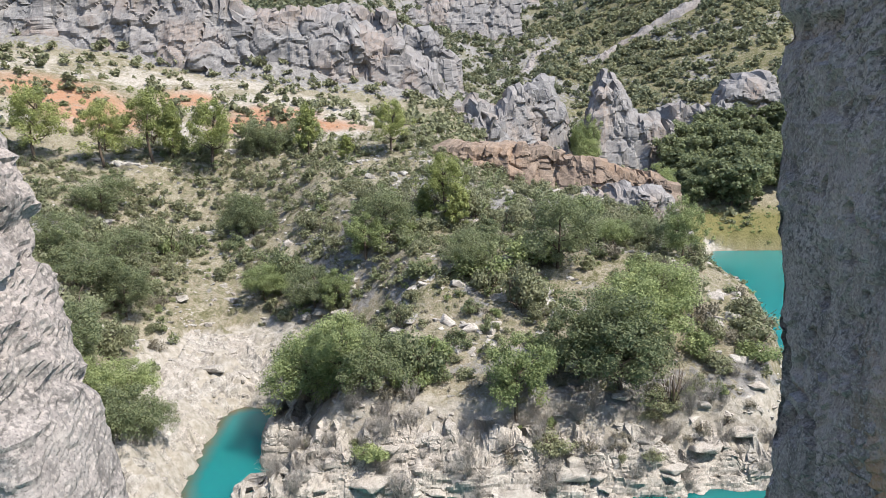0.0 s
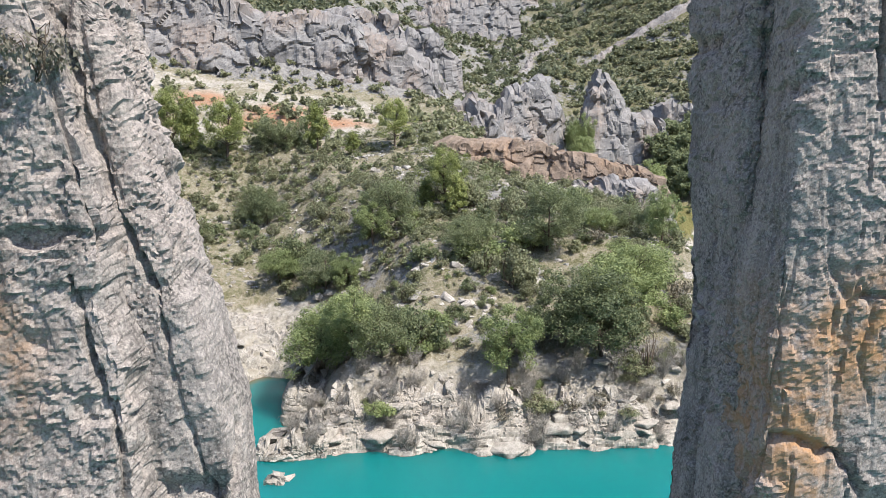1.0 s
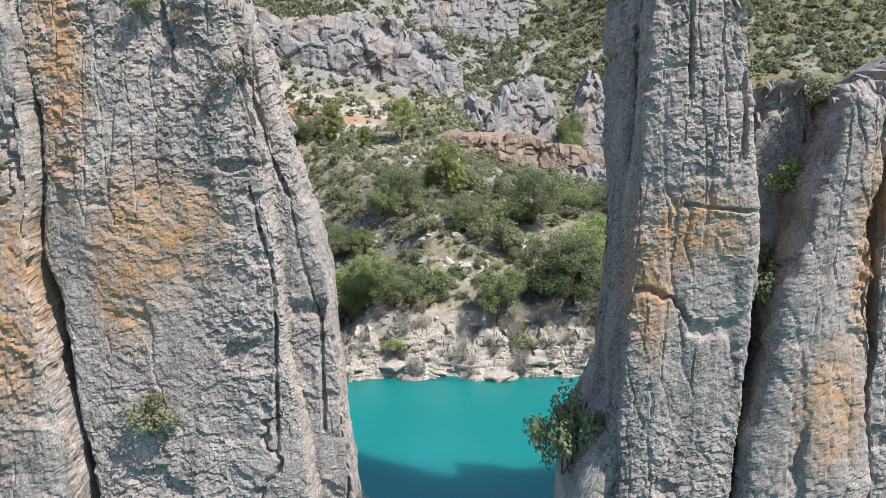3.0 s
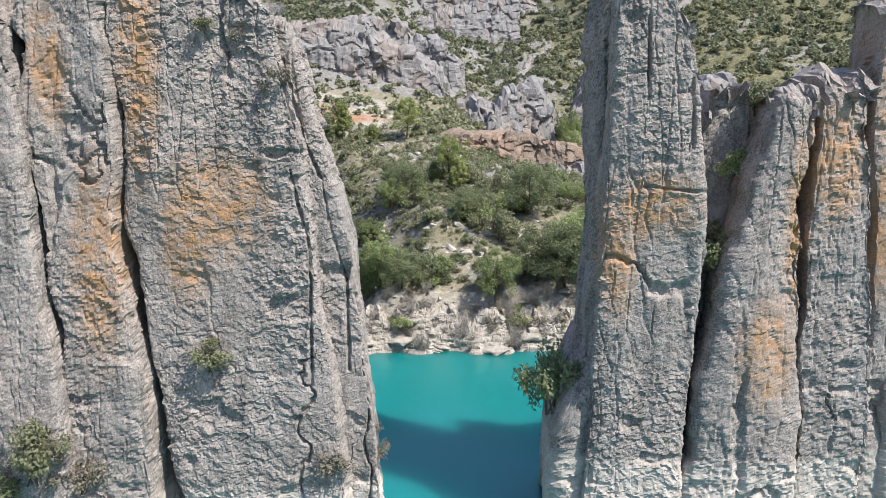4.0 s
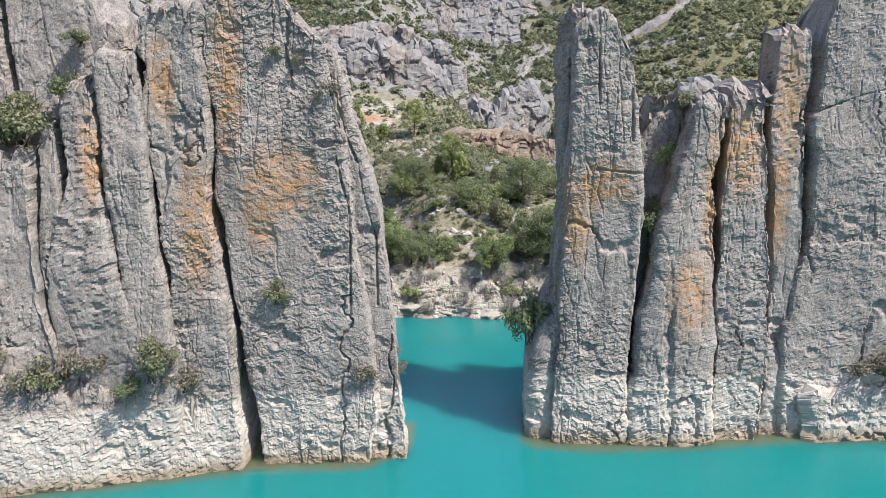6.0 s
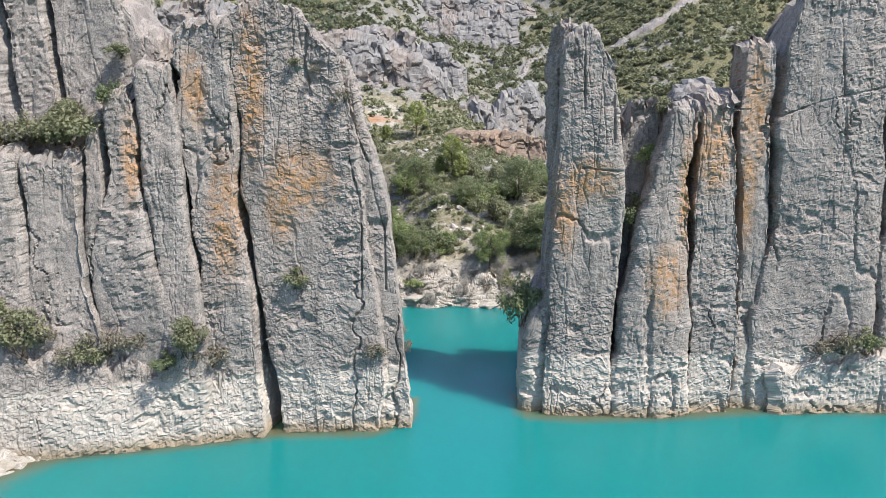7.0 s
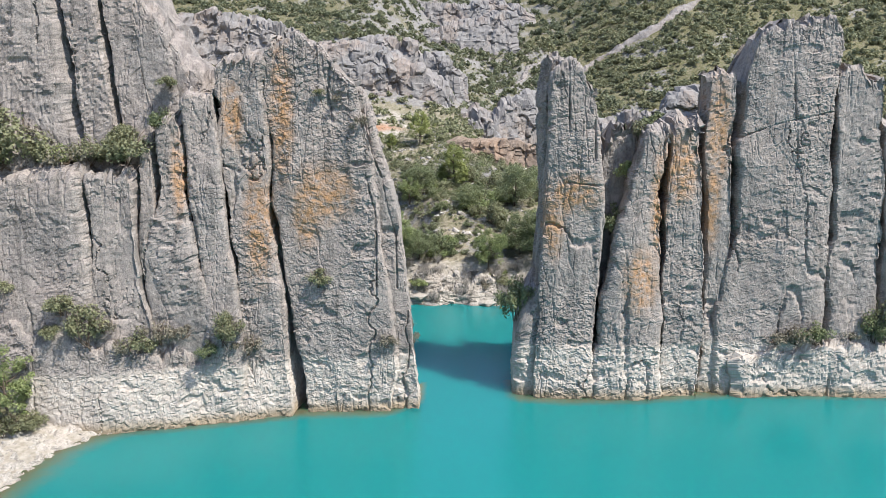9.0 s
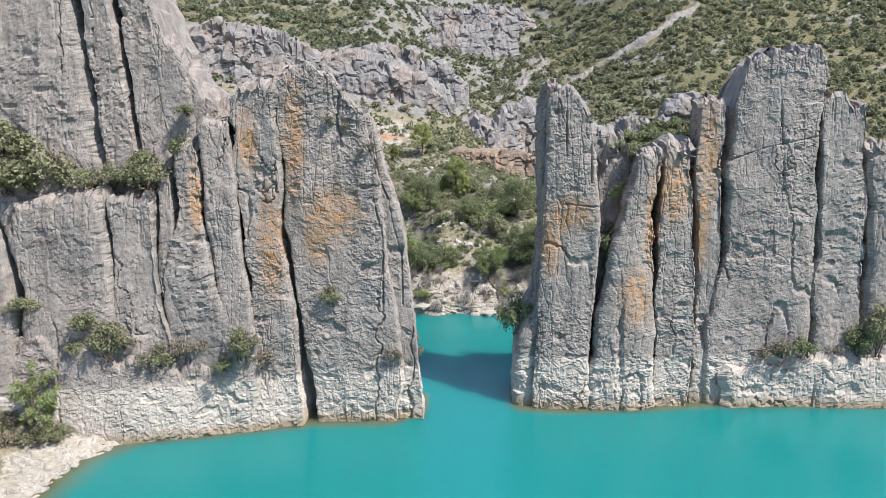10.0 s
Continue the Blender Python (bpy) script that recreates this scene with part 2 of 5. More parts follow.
# ---- ground: valley sections, each a line of heights along y ----
STATIONS = (20, 46, 53, 57, 75, 100, 118, 150, 176, 192, 230, 280, 350, 500, 900)
SECTIONS = {
    -95: (14, 15, 16, 17, 22, 27, 33, 41, 48, 60, 74, 92, 118, 165, 240),
    -42: (7, 8, 9, 10, 13, 17.5, 23, 32, 40, 50, 62, 76, 98, 140, 220),
    -5: (-6, -5, -0.6, 6, 13.6, 18.6, 24, 29, 33, 36, 45, 55, 70, 106, 190),
    20: (-6, -6, -1.5, 6, 14, 17.0, 17, 17, 19, 22, 33, 45, 67, 108, 190),
    48: (-6, -6, 2, 5, 6, 2, -3, 2.5, 12, 16, 31, 45, 70, 112, 190),
    115: (-6, -6, -6, -6, -6, -5, 0.3, 4.5, 14, 20, 40, 64, 98, 150, 240),
}


def seg_dist(x, y, pts):
    """Distance to a polyline, and how far along it (0 to 1)."""
    best, along = np.full(x.shape, 1e9), np.zeros(x.shape)
    m = len(pts) - 1
    for i, ((ax, ay), (bx, by)) in enumerate(zip(pts, pts[1:])):
        dx, dy = bx - ax, by - ay
        t = np.clip(((x - ax) * dx + (y - ay) * dy) / (dx * dx + dy * dy), 0, 1)
        d = np.hypot(x - ax - t * dx, y - ay - t * dy)
        along = np.where(d < best, (i + t) / m, along)
        best = np.minimum(best, d)
    return best, along


INLET = ((-13, 44), (-17.5, 55), (-19, 67))
GULLY = ((-19, 66), (-23.5, 74), (-27, 84), (-33, 94))
FOOT_X = (-70, -40, -37.5, -34, -25, -16, -7, -4.2, 6.4, 12, 20, 31, 49, 80)
FOOT_Y = (2.0, 2.4, 2.6, 3.0, 5.1, 7.6, 8.0, 11, 12, 11, 11.5, 13, 12.4, 13)


def ground(x, y):
    """Height of the ground without its small roughness."""
    xs = np.array(sorted(SECTIONS))
    cols = np.array([np.interp(y, STATIONS, SECTIONS[k]) for k in sorted(SECTIONS)])
    i = np.clip(np.searchsorted(xs, x) - 1, 0, len(xs) - 2)
    t = np.clip((x - xs[i]) / (xs[i + 1] - xs[i]), 0, 1)
    t = t * t * (3 - 2 * t)
    idx = np.arange(x.size)
    z = cols.reshape(len(xs), -1)[i.ravel(), idx] * (1 - t.ravel()) + cols.reshape(len(xs), -1)[i.ravel() + 1, idx] * t.ravel()
    z = z.reshape(x.shape)
    # the promontory ends at a bank that runs back to the side arm of the lake
    end = np.interp(y, (50, 55, 62, 70, 80, 88, 95, 110, 132, 152), (24, 28.5, 33, 36, 37.5, 37, 38.5, 43, 50, 58))
    side = smooth(-4, 5, end - x)
    z = np.where(y < 152, np.minimum(z, -6 + (z + 6) * side), z)
    # inlet and the dry gully above it
    d, a = seg_dist(x, y, INLET)
    wide = 4.2 - 2.4 * a
    z = np.minimum(z, -2.5 + np.maximum(d - wide * 0.55, 0) * (1.0 + 0.3 * a) + 8 * smooth(7, 24, d))
    d, a = seg_dist(x, y, GULLY)
    bed = 0.5 + 10.5 * a ** 1.1
    z = np.minimum(z, bed + np.maximum(d - 2.5, 0) * (0.30 + 0.25 * (1 - a)) + 9 * smooth(9, 30, d))
    # the lake in front of the wall, with its near bank
    foot = np.interp(x, FOOT_X, FOOT_Y)
    gap = smooth(-3.0, -3.8, x) + smooth(5.4, 6.2, x)
    edge = np.interp(y, (-60, -8, -2, 1.5, 3.5), (-45, -38.6, -38.2, -36, -33)) - x
    lake = np.where(edge > 0, edge * 0.24 + 0.5 * smooth(3, 9, edge), np.maximum(edge * 0.45, -6))
    z = np.where(y < foot + 5, np.maximum(lake, -6 + 5.85 * gap * smooth(-7, 0.6, y - foot)), z)
    z = np.where((y >= foot + 5) & (y < 46) & (x > -14) & (x < 60), np.minimum(z, -3), z)
    # far shores all round
    z = np.maximum(z, -6 + 0.35 * np.maximum(-y - 190, 0))
    z = np.where(y < 140, np.maximum(z, -6 + 0.4 * np.maximum(np.abs(x - 10) - 130, 0)), z)
    return z


def terrain():
    def axis_steps(lo, hi, a, b, fine, grow):
        mid = list(np.arange(a, b, fine))
        s, v, up = fine, b, []
        while v < hi:
            up.append(v)
            s *= grow
            v += s
        s, v, dn = fine, a, []
        while v > lo:
            s *= grow
            v -= s
            dn.append(v)
        return np.array(dn[::-1] + mid + up)

    xs = axis_steps(-1500, 1500, -46, 56, 0.6, 1.045)
    ys = axis_steps(-1500, 2200, 46, 125, 0.52, 1.024)
    X, Y = np.meshgrid(xs, ys)
    x, y = X.ravel(), Y.ravel()
    z = ground(x, y)
    p = np.stack([x, y, z * 0.3], 1)
    land = smooth(-1.5, 2.0, z)
    far = np.clip(y / 120, 0.5, 5)
    rough = fbm(p / 9, 4, 3)
    steps = fbm(p * np.array([0.16, 0.30, 1]), 4, 9)
    t = z * 0.55 + steps * 2.4
    ledge = (t - np.floor(t))
    ledge = smooth(0.55, 1.0, ledge) - ledge * 0.8
    rocky = smooth(0.0, 0.5, fbm(p / 14, 4, 21)) * 0.8
    cliff = smooth(162, 172, y) * smooth(8, -15, x) * smooth(205, 190, y)
    cliff = np.maximum(cliff, 0.8 * smooth(300, 340, y) * smooth(60, 10, x))
    d1, d2, r, off = cells(p / 7.5, 5)
    z = z + land * (rough * 0.5 * np.sqrt(far) + ledge * (0.35 + 0.5 * rocky) * np.minimum(far, 2))
    z = z + cliff * (ridged(p / 22, 4, 8) * 1.6 + (r[:, 0] - 0.5) * 1.5)
    gd, gal = seg_dist(x, y, GULLY)
    gd2, _ = seg_dist(x, y, INLET)
    z = z + smooth(9, 4, np.minimum(gd, gd2)) * smooth(-1, 0.5, z) * 0.55 * (cells(np.stack([x * 0.8, y * 0.8, z * 0.2], 1), 45)[2][:, 0] - 0.4)
    shore = smooth(6.5, 2.0, z) * smooth(-2, 0, z) * smooth(40, 50, y)
    bl1, bl2, br, boff = cells(np.stack([x * 0.45, y * 0.6, z * 0.2], 1), 44)
    z = z + shore * ((br[:, 0] - 0.4) * 1.6 + boff[:, 0] * (br[:, 1] - 0.5) * 1.2)
    zt = z / 0.85 + 0.35 * vnoise(np.stack([x * 0.12, y * 0.12, np.zeros(len(x))], 1), 71) + 0.1 * rough
    step_z = (np.floor(zt) + smooth(0.72, 0.98, zt - np.floor(zt)) - zt) * 0.85
    z = z + step_z * smooth(8, 5, z) * smooth(-1.5, 0, z) * smooth(40, 50, y) * smooth(120, 100, y) * 0.85
    me = mesh_np("ground", np.stack([x, y, z], 1), grid_faces(len(ys), len(xs)), MAT_TERRAIN)
    dg, ga = seg_dist(x, y, GULLY)
    white = smooth(7.5, 3.5, z + rough * 0.8) * smooth(30, 50, y) * smooth(140, 110, y)
    white = np.maximum(white, smooth(2.2, 1.4, z) * smooth(44, 50, x) * smooth(115, 122, y) * smooth(170, 160, y))
    white = np.maximum(white, smooth(6.5, 2.0, dg) * 0.62 * smooth(0.7, 0.35, ga))
    white = np.maximum(white, smooth(2.0, 0.9, z) * smooth(20, 0, y) * smooth(-200, -90, y))
    scree = smooth(0.05, 0.45, fbm(p / 30, 4, 77)) * smooth(105, 130, y) * smooth(175, 150, y) * smooth(10, -20, x)
    bare = smooth(112, 122, y) * smooth(172, 160, y) * smooth(2, -14, x) * smooth(-100, -85, x)
    white = np.maximum(white, np.maximum(scree * 0.58, bare * (0.47 + 0.25 * fbm(p / 9, 3, 78))))
    crown = smooth(165, 178, y) * smooth(345, 300, y) * smooth(48, 30, x) * smooth(-60, -40, x)
    rocky = rocky * (1 - 0.7 * smooth(112, 125, y) * smooth(165, 158, y) * smooth(10, -15, x))
    red = np.zeros(len(x))
    for cx, cy, rx, ry in ((-70, 136, 14, 8), (-61, 131, 11, 9), (-32, 141, 9, 6), (-34, 134, 9, 6), (-23, 133, 10, 5), (30, 96, 6, 5), (-50, 148, 6, 6)):
        red = np.maximum(red, smooth(1.3, 0.4, np.hypot((x - cx) / rx, (y - cy) / ry)))
    attr(me, "white", white)
    attr(me, "red", red)
    attr(me, "meadow", smooth(1.2, 2.2, z) * smooth(9, 6, z) * smooth(44, 50, x) * smooth(125, 132, y) * smooth(185, 165, y))
    attr(me, "rocky", np.maximum(np.maximum(rocky * 0.55, cliff * 0.95), crown * (0.42 + 0.3 * rough)) + 0.1)
    attr(me, "green", np.clip(0.75 + rough * 0.3, 0, 1) + 1.1 * smooth(170, 230, y))
    ob = tagged(new("ground", me), "scrubby limestone valley slopes with pale shore rock", "ground", kind="structure")
    return ob, xs, ys, z.reshape(len(ys), len(xs))


GROUND, GX, GY, GZ = terrain()


def height(x, y):
    i = int(np.clip(np.searchsorted(GX, x) - 1, 0, len(GX) - 2))
    j = int(np.clip(np.searchsorted(GY, y) - 1, 0, len(GY) - 2))
    u, v = (x - GX[i]) / (GX[i + 1] - GX[i]), (y - GY[j]) / (GY[j + 1] - GY[j])
    return float((GZ[j, i] * (1 - u) + GZ[j, i + 1] * u) * (1 - v) + (GZ[j + 1, i] * (1 - u) + GZ[j + 1, i + 1] * u) * v)


def heights(x, y):
    x, y = np.asarray(x, float), np.asarray(y, float)
    i = np.clip(np.searchsorted(GX, x) - 1, 0, len(GX) - 2)
    j = np.clip(np.searchsorted(GY, y) - 1, 0, len(GY) - 2)
    u, v = (x - GX[i]) / (GX[i + 1] - GX[i]), (y - GY[j]) / (GY[j + 1] - GY[j])
    return (GZ[j, i] * (1 - u) + GZ[j, i + 1] * u) * (1 - v) + (GZ[j + 1, i] * (1 - u) + GZ[j + 1, i + 1] * u) * v


# ---- lake ----
def lake():
    xs = np.concatenate([np.linspace(-1200, -62, 12), np.arange(-60, 66, 1.1), np.linspace(70, 1200, 14)])
    ys = np.concatenate([np.linspace(-1200, -82, 12), np.arange(-80, 170, 1.1), np.linspace(175, 400, 6)])
    X, Y = np.meshgrid(xs, ys)
    x, y = X.ravel(), Y.ravel()
    g = ground(x, y)
    me = mesh_np("lake", np.stack([x, y, np.zeros(len(x))], 1), grid_faces(len(ys), len(xs)), MAT_WATER)
    attr(me, "shallow", smooth(-3.0, 0.4, g))
    return tagged(new("water", me), "calm milky turquoise lake water", "water", kind="structure")


lake()


# ---- rock fins ----
STAINS = ((-17.5, 31, 1.3, 7), (-13.5, 23, 3.4, 3.0), (-15.2, 20.5, 1.6, 3), (-20.0, 20, 1.5, 6), (-22.3, 31, 1.2, 3.5), (-27.5, 25, 0.8, 4),
          (12.6, 22.5, 3.0, 2.2), (10.5, 19.5, 1.2, 4), (24.2, 25, 2.2, 4), (22.0, 21, 1.0, 6), (28.6, 29, 1.3, 6), (28.2, 21, 0.9, 5), (20, 13, 2.0, 3.5))


def facets(p, size, seed, lift, tilt):
    """Broken blocks: each stands proud by its own measure and leans, its lower edge overhanging as a rule. Also the nearness of a joint."""
    d1, d2, r, off = cells(p / np.array(size), seed)
    lean = off[:, 2] * (0.25 - 1.15 * r[:, 1]) + (off[:, 0] + off[:, 1]) * (r[:, 2] - 0.5) * 1.3
    return lift * (r[:, 0] - 0.5) + tilt * lean, d2 - d1


def rock_detail(p, seed, fine):
    """How far weathering pushes the face of a rock in or out: swells, plates, scoops under small overhangs, upright cracks."""
    warp = lambda k, s: np.stack([vnoise(p * k, seed + s), vnoise(p * k, seed + s + 1), vnoise(p * k, seed + s + 2)], 1)
    q = p + 0.30 * warp(0.6, 1) + 0.12 * warp(2.6, 4)
    out = 0.50 * fbm(q * np.array([0.16, 0.16, 0.06]), 3, seed)
    broken = smooth(-0.35, 0.45, fbm(q * np.array([0.15, 0.15, 0.11]), 3, seed + 70))
    broken = np.maximum(broken, 0.95 * smooth(7.5, 5.5, p[:, 2]) * smooth(-9, -6, -np.abs(p[:, 1] - 10)))
    plate, joint = facets(q, (2.0, 2.0, 1.7), seed + 7, 0.07, 0.05)
    out += plate
    scoop, joint = facets(q, (0.52, 0.52, 0.40), seed + 23, 0.08, 0.12)
    out += scoop * (0.22 + 0.78 * broken)
    out -= 0.24 * broken * smooth(0.42, 0.72, vnoise(q * np.array([0.7, 0.7, 1.15]), seed + 80))
    for k, s, deep in ((0.30, 60, 0.36), (0.70, 62, 0.10)):
        groove = np.abs(vnoise(q * np.array([k, k, k * 0.10]), seed + s))
        out -= deep * smooth(0.045, 0.0, groove) * smooth(-0.05, 0.35, vnoise(q * np.array([0.2, 0.2, 0.12]), seed + s + 1))
    if fine:
        chip, joint = facets(q, (0.25, 0.25, 0.21), seed + 29, 0.05, 0.075)
        out += chip * (0.45 + 0.55 * broken)
    out += 0.035 * fbm(q * 1.9, 4, seed + 40, 0.62)
    return out - 0.1


def fin(label, rows, crest, front, lean, depth, seed, step=0.16, amp=1.0, square=13.0, mat=None, cap=0.9, jag=0.5, tall=True, name="rock_pillar", category="rock pillar", stains=True, bedded=False, cracks=(), side_step=3.4, pits=0.0):
    """A standing slab of rock. rows: (z, left x, right x) upwards; crest: (share of the width, height) along the top;
    front: y of its foot, or the places x and y of a winding foot."""
    rows = sorted(rows)
    zs = [r[0] for r in rows]
    mid_w = float(np.mean([r[2] - r[1] for r in rows]))
    z0, ztop = zs[0], max(c[1] for c in crest)
    n_f = max(12, int(mid_w / step))
    n_s = max(6, int(depth / (step * side_step)))
    n_b = n_f if amp > 1.5 else max(6, int(mid_w / (step * 12)))
    # round the outline of a rectangle, its corners drawn in
    side = lambda n: np.linspace(-1, 1, n, endpoint=False)
    sx = np.concatenate([side(n_f), np.ones(n_s), -side(n_b), -np.ones(n_s)])
    sy = np.concatenate([-np.ones(n_f), side(n_s), np.ones(n_b), -side(n_s)])
    draw = 1 / (np.abs(sx) ** square + np.abs(sy) ** square) ** (1 / square)
    ux, uy = sx * draw, sy * draw
    m = len(ux)
    levels = max(10, int((ztop - z0) / step))
    caps = max(5, int(cap / step * 0.9))
    v = np.concatenate([np.linspace(0, 1, levels, endpoint=False), np.ones(caps)])
    s = np.concatenate([np.zeros(levels), np.linspace(0, 1, caps)])
    U, V = np.meshgrid(ux, v)
    W, S = np.meshgrid(uy, s)
    share = (U + 1) / 2
    top = np.interp(share.ravel(), [c[0] for c in crest], [c[1] for c in crest]).reshape(U.shape)
    jn = fbm(np.stack([U.ravel() * mid_w * 0.35, np.full(U.size, seed * 3.1), np.zeros(U.size)], 1), 3, seed + 90).reshape(U.shape)
    top = top + jn * jag
    bc = np.floor(U * mid_w * 0.5 / max(0.9, mid_w / 9) + 7.3).astype(np.int64)
    top = top + (hash3(bc.ravel(), np.full(bc.size, seed), np.zeros(bc.size, np.int64), 3).reshape(U.shape) - 0.5) * jag * 2.2
    full = z0 + V * (ztop + jag - cap - z0)
    soft = 0.7 if amp < 1.5 else 1.6
    Z = -soft * np.logaddexp(-full / soft, -(top - cap) / soft) + cap * np.sin(S * math.pi / 2)
    xl = np.interp(Z.ravel(), zs, [r[1] for r in rows]).reshape(Z.shape)
    xr = np.interp(Z.ravel(), zs, [r[2] for r in rows]).reshape(Z.shape)
    if amp < 1.5:
        wave = lambda k: (fbm(np.stack([Z.ravel() * 0.22, np.full(Z.size, k * 7.7), np.zeros(Z.size)], 1), 4, seed + 500) * min(0.45, 0.06 * mid_w + 0.08) * (1.0 if side_step > 2 else 0.4)).reshape(Z.shape)
        xl, xr = xl + wave(1), xr + wave(2)
    close = np.cos(S * math.pi / 2) ** 0.55
    X = (xl + xr) / 2 + U * (xr - xl) / 2 * (0.86 + 0.14 * close)
    foot = np.interp(X.ravel(), *front).reshape(X.shape) if isinstance(front, tuple) else front
    yc = foot + depth / 2 + lean * Z
    Y = yc + W * depth / 2 * close
    # the crown is split into blocks of unequal height
    crown = smooth(3.2 * amp ** 0.7, 0.0, (top - Z).ravel())
    w1, w2, wr, wo = cells(np.stack([X.ravel(), Y.ravel(), np.zeros(X.size)], 1) / (1.15 * amp ** 0.8), seed + 410)
    Z = Z + (crown * jag * (1.7 * (wr[:, 0] - 0.55) + 0.5 * wo[:, 0] * (wr[:, 1] - 0.5) - 0.5 * smooth(0.16, 0.0, w2 - w1))).reshape(Z.shape)
    verts = np.stack([X.ravel(), Y.ravel(), Z.ravel()], 1)
    grid = verts.reshape(len(v), m, 3)
    du = np.roll(grid, -1, 1) - np.roll(grid, 1, 1)
    dv = np.gradient(grid, axis=0)
    nrm = np.cross(du, dv).reshape(-1, 3)
    nrm /= np.linalg.norm(nrm, axis=1)[:, None] + 1e-9
    d = rock_detail(verts / amp, seed, step / amp < 0.13) * amp
    if tall and not bedded and amp < 1.5:
        f1, f2, fr, fo = cells(verts * np.array([0.95, 0.95, 0.09]) + 0.16 * vnoise(verts * 0.6, seed + 4)[:, None], seed + 360)
        rib = np.maximum(0.8 * smooth(0.0, 0.45, fbm(verts * np.array([0.2, 0.2, 0.1]), 3, seed + 365)), smooth(9.0, 1.0, (top - Z).ravel()))
        d += 0.10 * rib * (fr[:, 0] - 0.5) - 0.13 * rib * smooth(0.08, 0.0, f2 - f1)
    if pits:
        f1, f2, fr, fo = cells(verts * np.array([1.0, 1.0, 0.75]) + 0.2 * vnoise(verts * 1.5, seed + 9)[:, None], seed + 440)
        d -= pits * smooth(0.30, 0.10, f1) * (fr[:, 0] > 0.45)
    for ax, az, bx, bz in cracks:
        t = np.clip(((verts[:, 0] - ax) * (bx - ax) + (verts[:, 2] - az) * (bz - az)) / ((bx - ax) ** 2 + (bz - az) ** 2), 0, 1)
        away = np.hypot(verts[:, 0] - ax - t * (bx - ax), verts[:, 2] - az - t * (bz - az)) + 0.13 * np.abs(vnoise(verts * 1.2, seed + 6))
        d -= 0.36 * smooth(0.19, 0.05, away) * (0.25 + 0.75 * smooth(-0.4, 0.2, vnoise(verts * 0.55, seed + 8)))
    if bedded:
        d *= 0.5
        qb = verts + 0.25 * np.stack([vnoise(verts * 0.8, seed + 1), vnoise(verts * 0.8, seed + 2), 0.6 * vnoise(verts * 0.5, seed + 3)], 1)
        f1, f2, fr, fo = cells(qb * np.array([0.28, 0.5, 1.25]), seed + 320)
        d += 0.26 * (fr[:, 0] - 0.5)
        bed = (qb[:, 2] + 0.35 * fbm(verts * np.array([0.15, 0.15, 0.1]), 3, seed + 340)) / 0.55
        kb = np.floor(bed).astype(np.int64)
        d += 0.6 * fbm(verts * np.array([0.30, 0.30, 0.22]), 2, seed + 350) + 0.34 * (hash3(kb, np.floor(qb[:, 0] / 2.6).astype(np.int64), kb * 0, seed + 5) - 0.5) - 0.16 * smooth(0.14, 0.0, bed - kb)
        f1, f2, fr, fo = cells(qb * np.array([0.8, 0.9, 2.6]), seed + 330)
        d += 0.13 * (fr[:, 0] - 0.5) - 0.08 * smooth(0.12, 0.0, f2 - f1)
    if amp > 1.5:
        qc = verts + 1.3 * np.stack([vnoise(verts * 0.25, seed + 1), vnoise(verts * 0.25, seed + 2), vnoise(verts * 0.25, seed + 3)], 1)
        block, joint = facets(qc, (3.3 * amp, 3.3 * amp, 3.9 * amp), seed + 300, 0.6 * amp, 0.32 * amp)
        stone, joint2 = facets(qc, (1.15 * amp, 1.15 * amp, 0.95 * amp), seed + 310, 0.26 * amp, 0.2 * amp)
        d = 0.7 * d + block + stone - 0.2 * amp * smooth(0.12, 0.0, joint) + 0.42 * amp * ridged(qc * np.array([0.30, 0.30, 0.10]) / amp, 3, seed + 305)
    if amp > 1.5:
        nrm = nrm * np.array([1, 1, 0.35])
    verts = verts + nrm * d[:, None]
    faces = grid_faces(len(v), m, True)
    if n_b == n_f:
        last, i = (len(v) - 1) * m, np.arange(n_f - 1)
        j = n_f + n_s + n_b - 1 - i
        faces = np.concatenate([faces, np.stack([last + i, last + i + 1, last + j - 1, last + j], 1)])
    me = mesh_np("rock", verts, faces, mat or MAT_ROCK, False)
    st = np.zeros(len(verts))
    if stains:
        for sx, sz, rx, rz in STAINS:
            st = np.maximum(st, smooth(1.4, 0.3, np.hypot((verts[:, 0] - sx) / rx, (verts[:, 2] - sz) / rz)))
    elif amp > 1.5:
        st = 0.24 * smooth(0.05, 0.75, fbm(verts * np.array([0.13, 0.13, 0.09]), 3, seed + 430))
    attr(me, "stain", st)
    return tagged(new(name, me), label, category, "limestone fins of the rock wall")


# the wall on the left of the gap, from the gap outwards
CRACKS_GAP = ((-9.6, 31.3, -8.5, 26.7), (-8.5, 26.7, -7.5, 24.3), (-7.5, 24.3, -7.2, 22.1), (-7.2, 22.1, -6.2, 18.4), (-6.2, 18.4, -6.1, 13.0),
              (-9.1, 25.1, -8.7, 23.1), (-8.7, 23.1, -8.0, 20.6), (-8.0, 20.6, -8.2, 12.5))
fin("tall grey limestone fin with ochre streaks beside the water gap", [(-3, -15.6, -6.0), (8, -17.0, -6.0), (20, -18.5, -7.6), (30, -19.2, -9.0), (37, -19.3, -10.6)],
    [(0, 37.6), (0.15, 39.2), (0.45, 39.4), (0.8, 36.6), (1, 34.8)], 7.4, 0.075, 4.8, 11, 0.075, cracks=CRACKS_GAP)
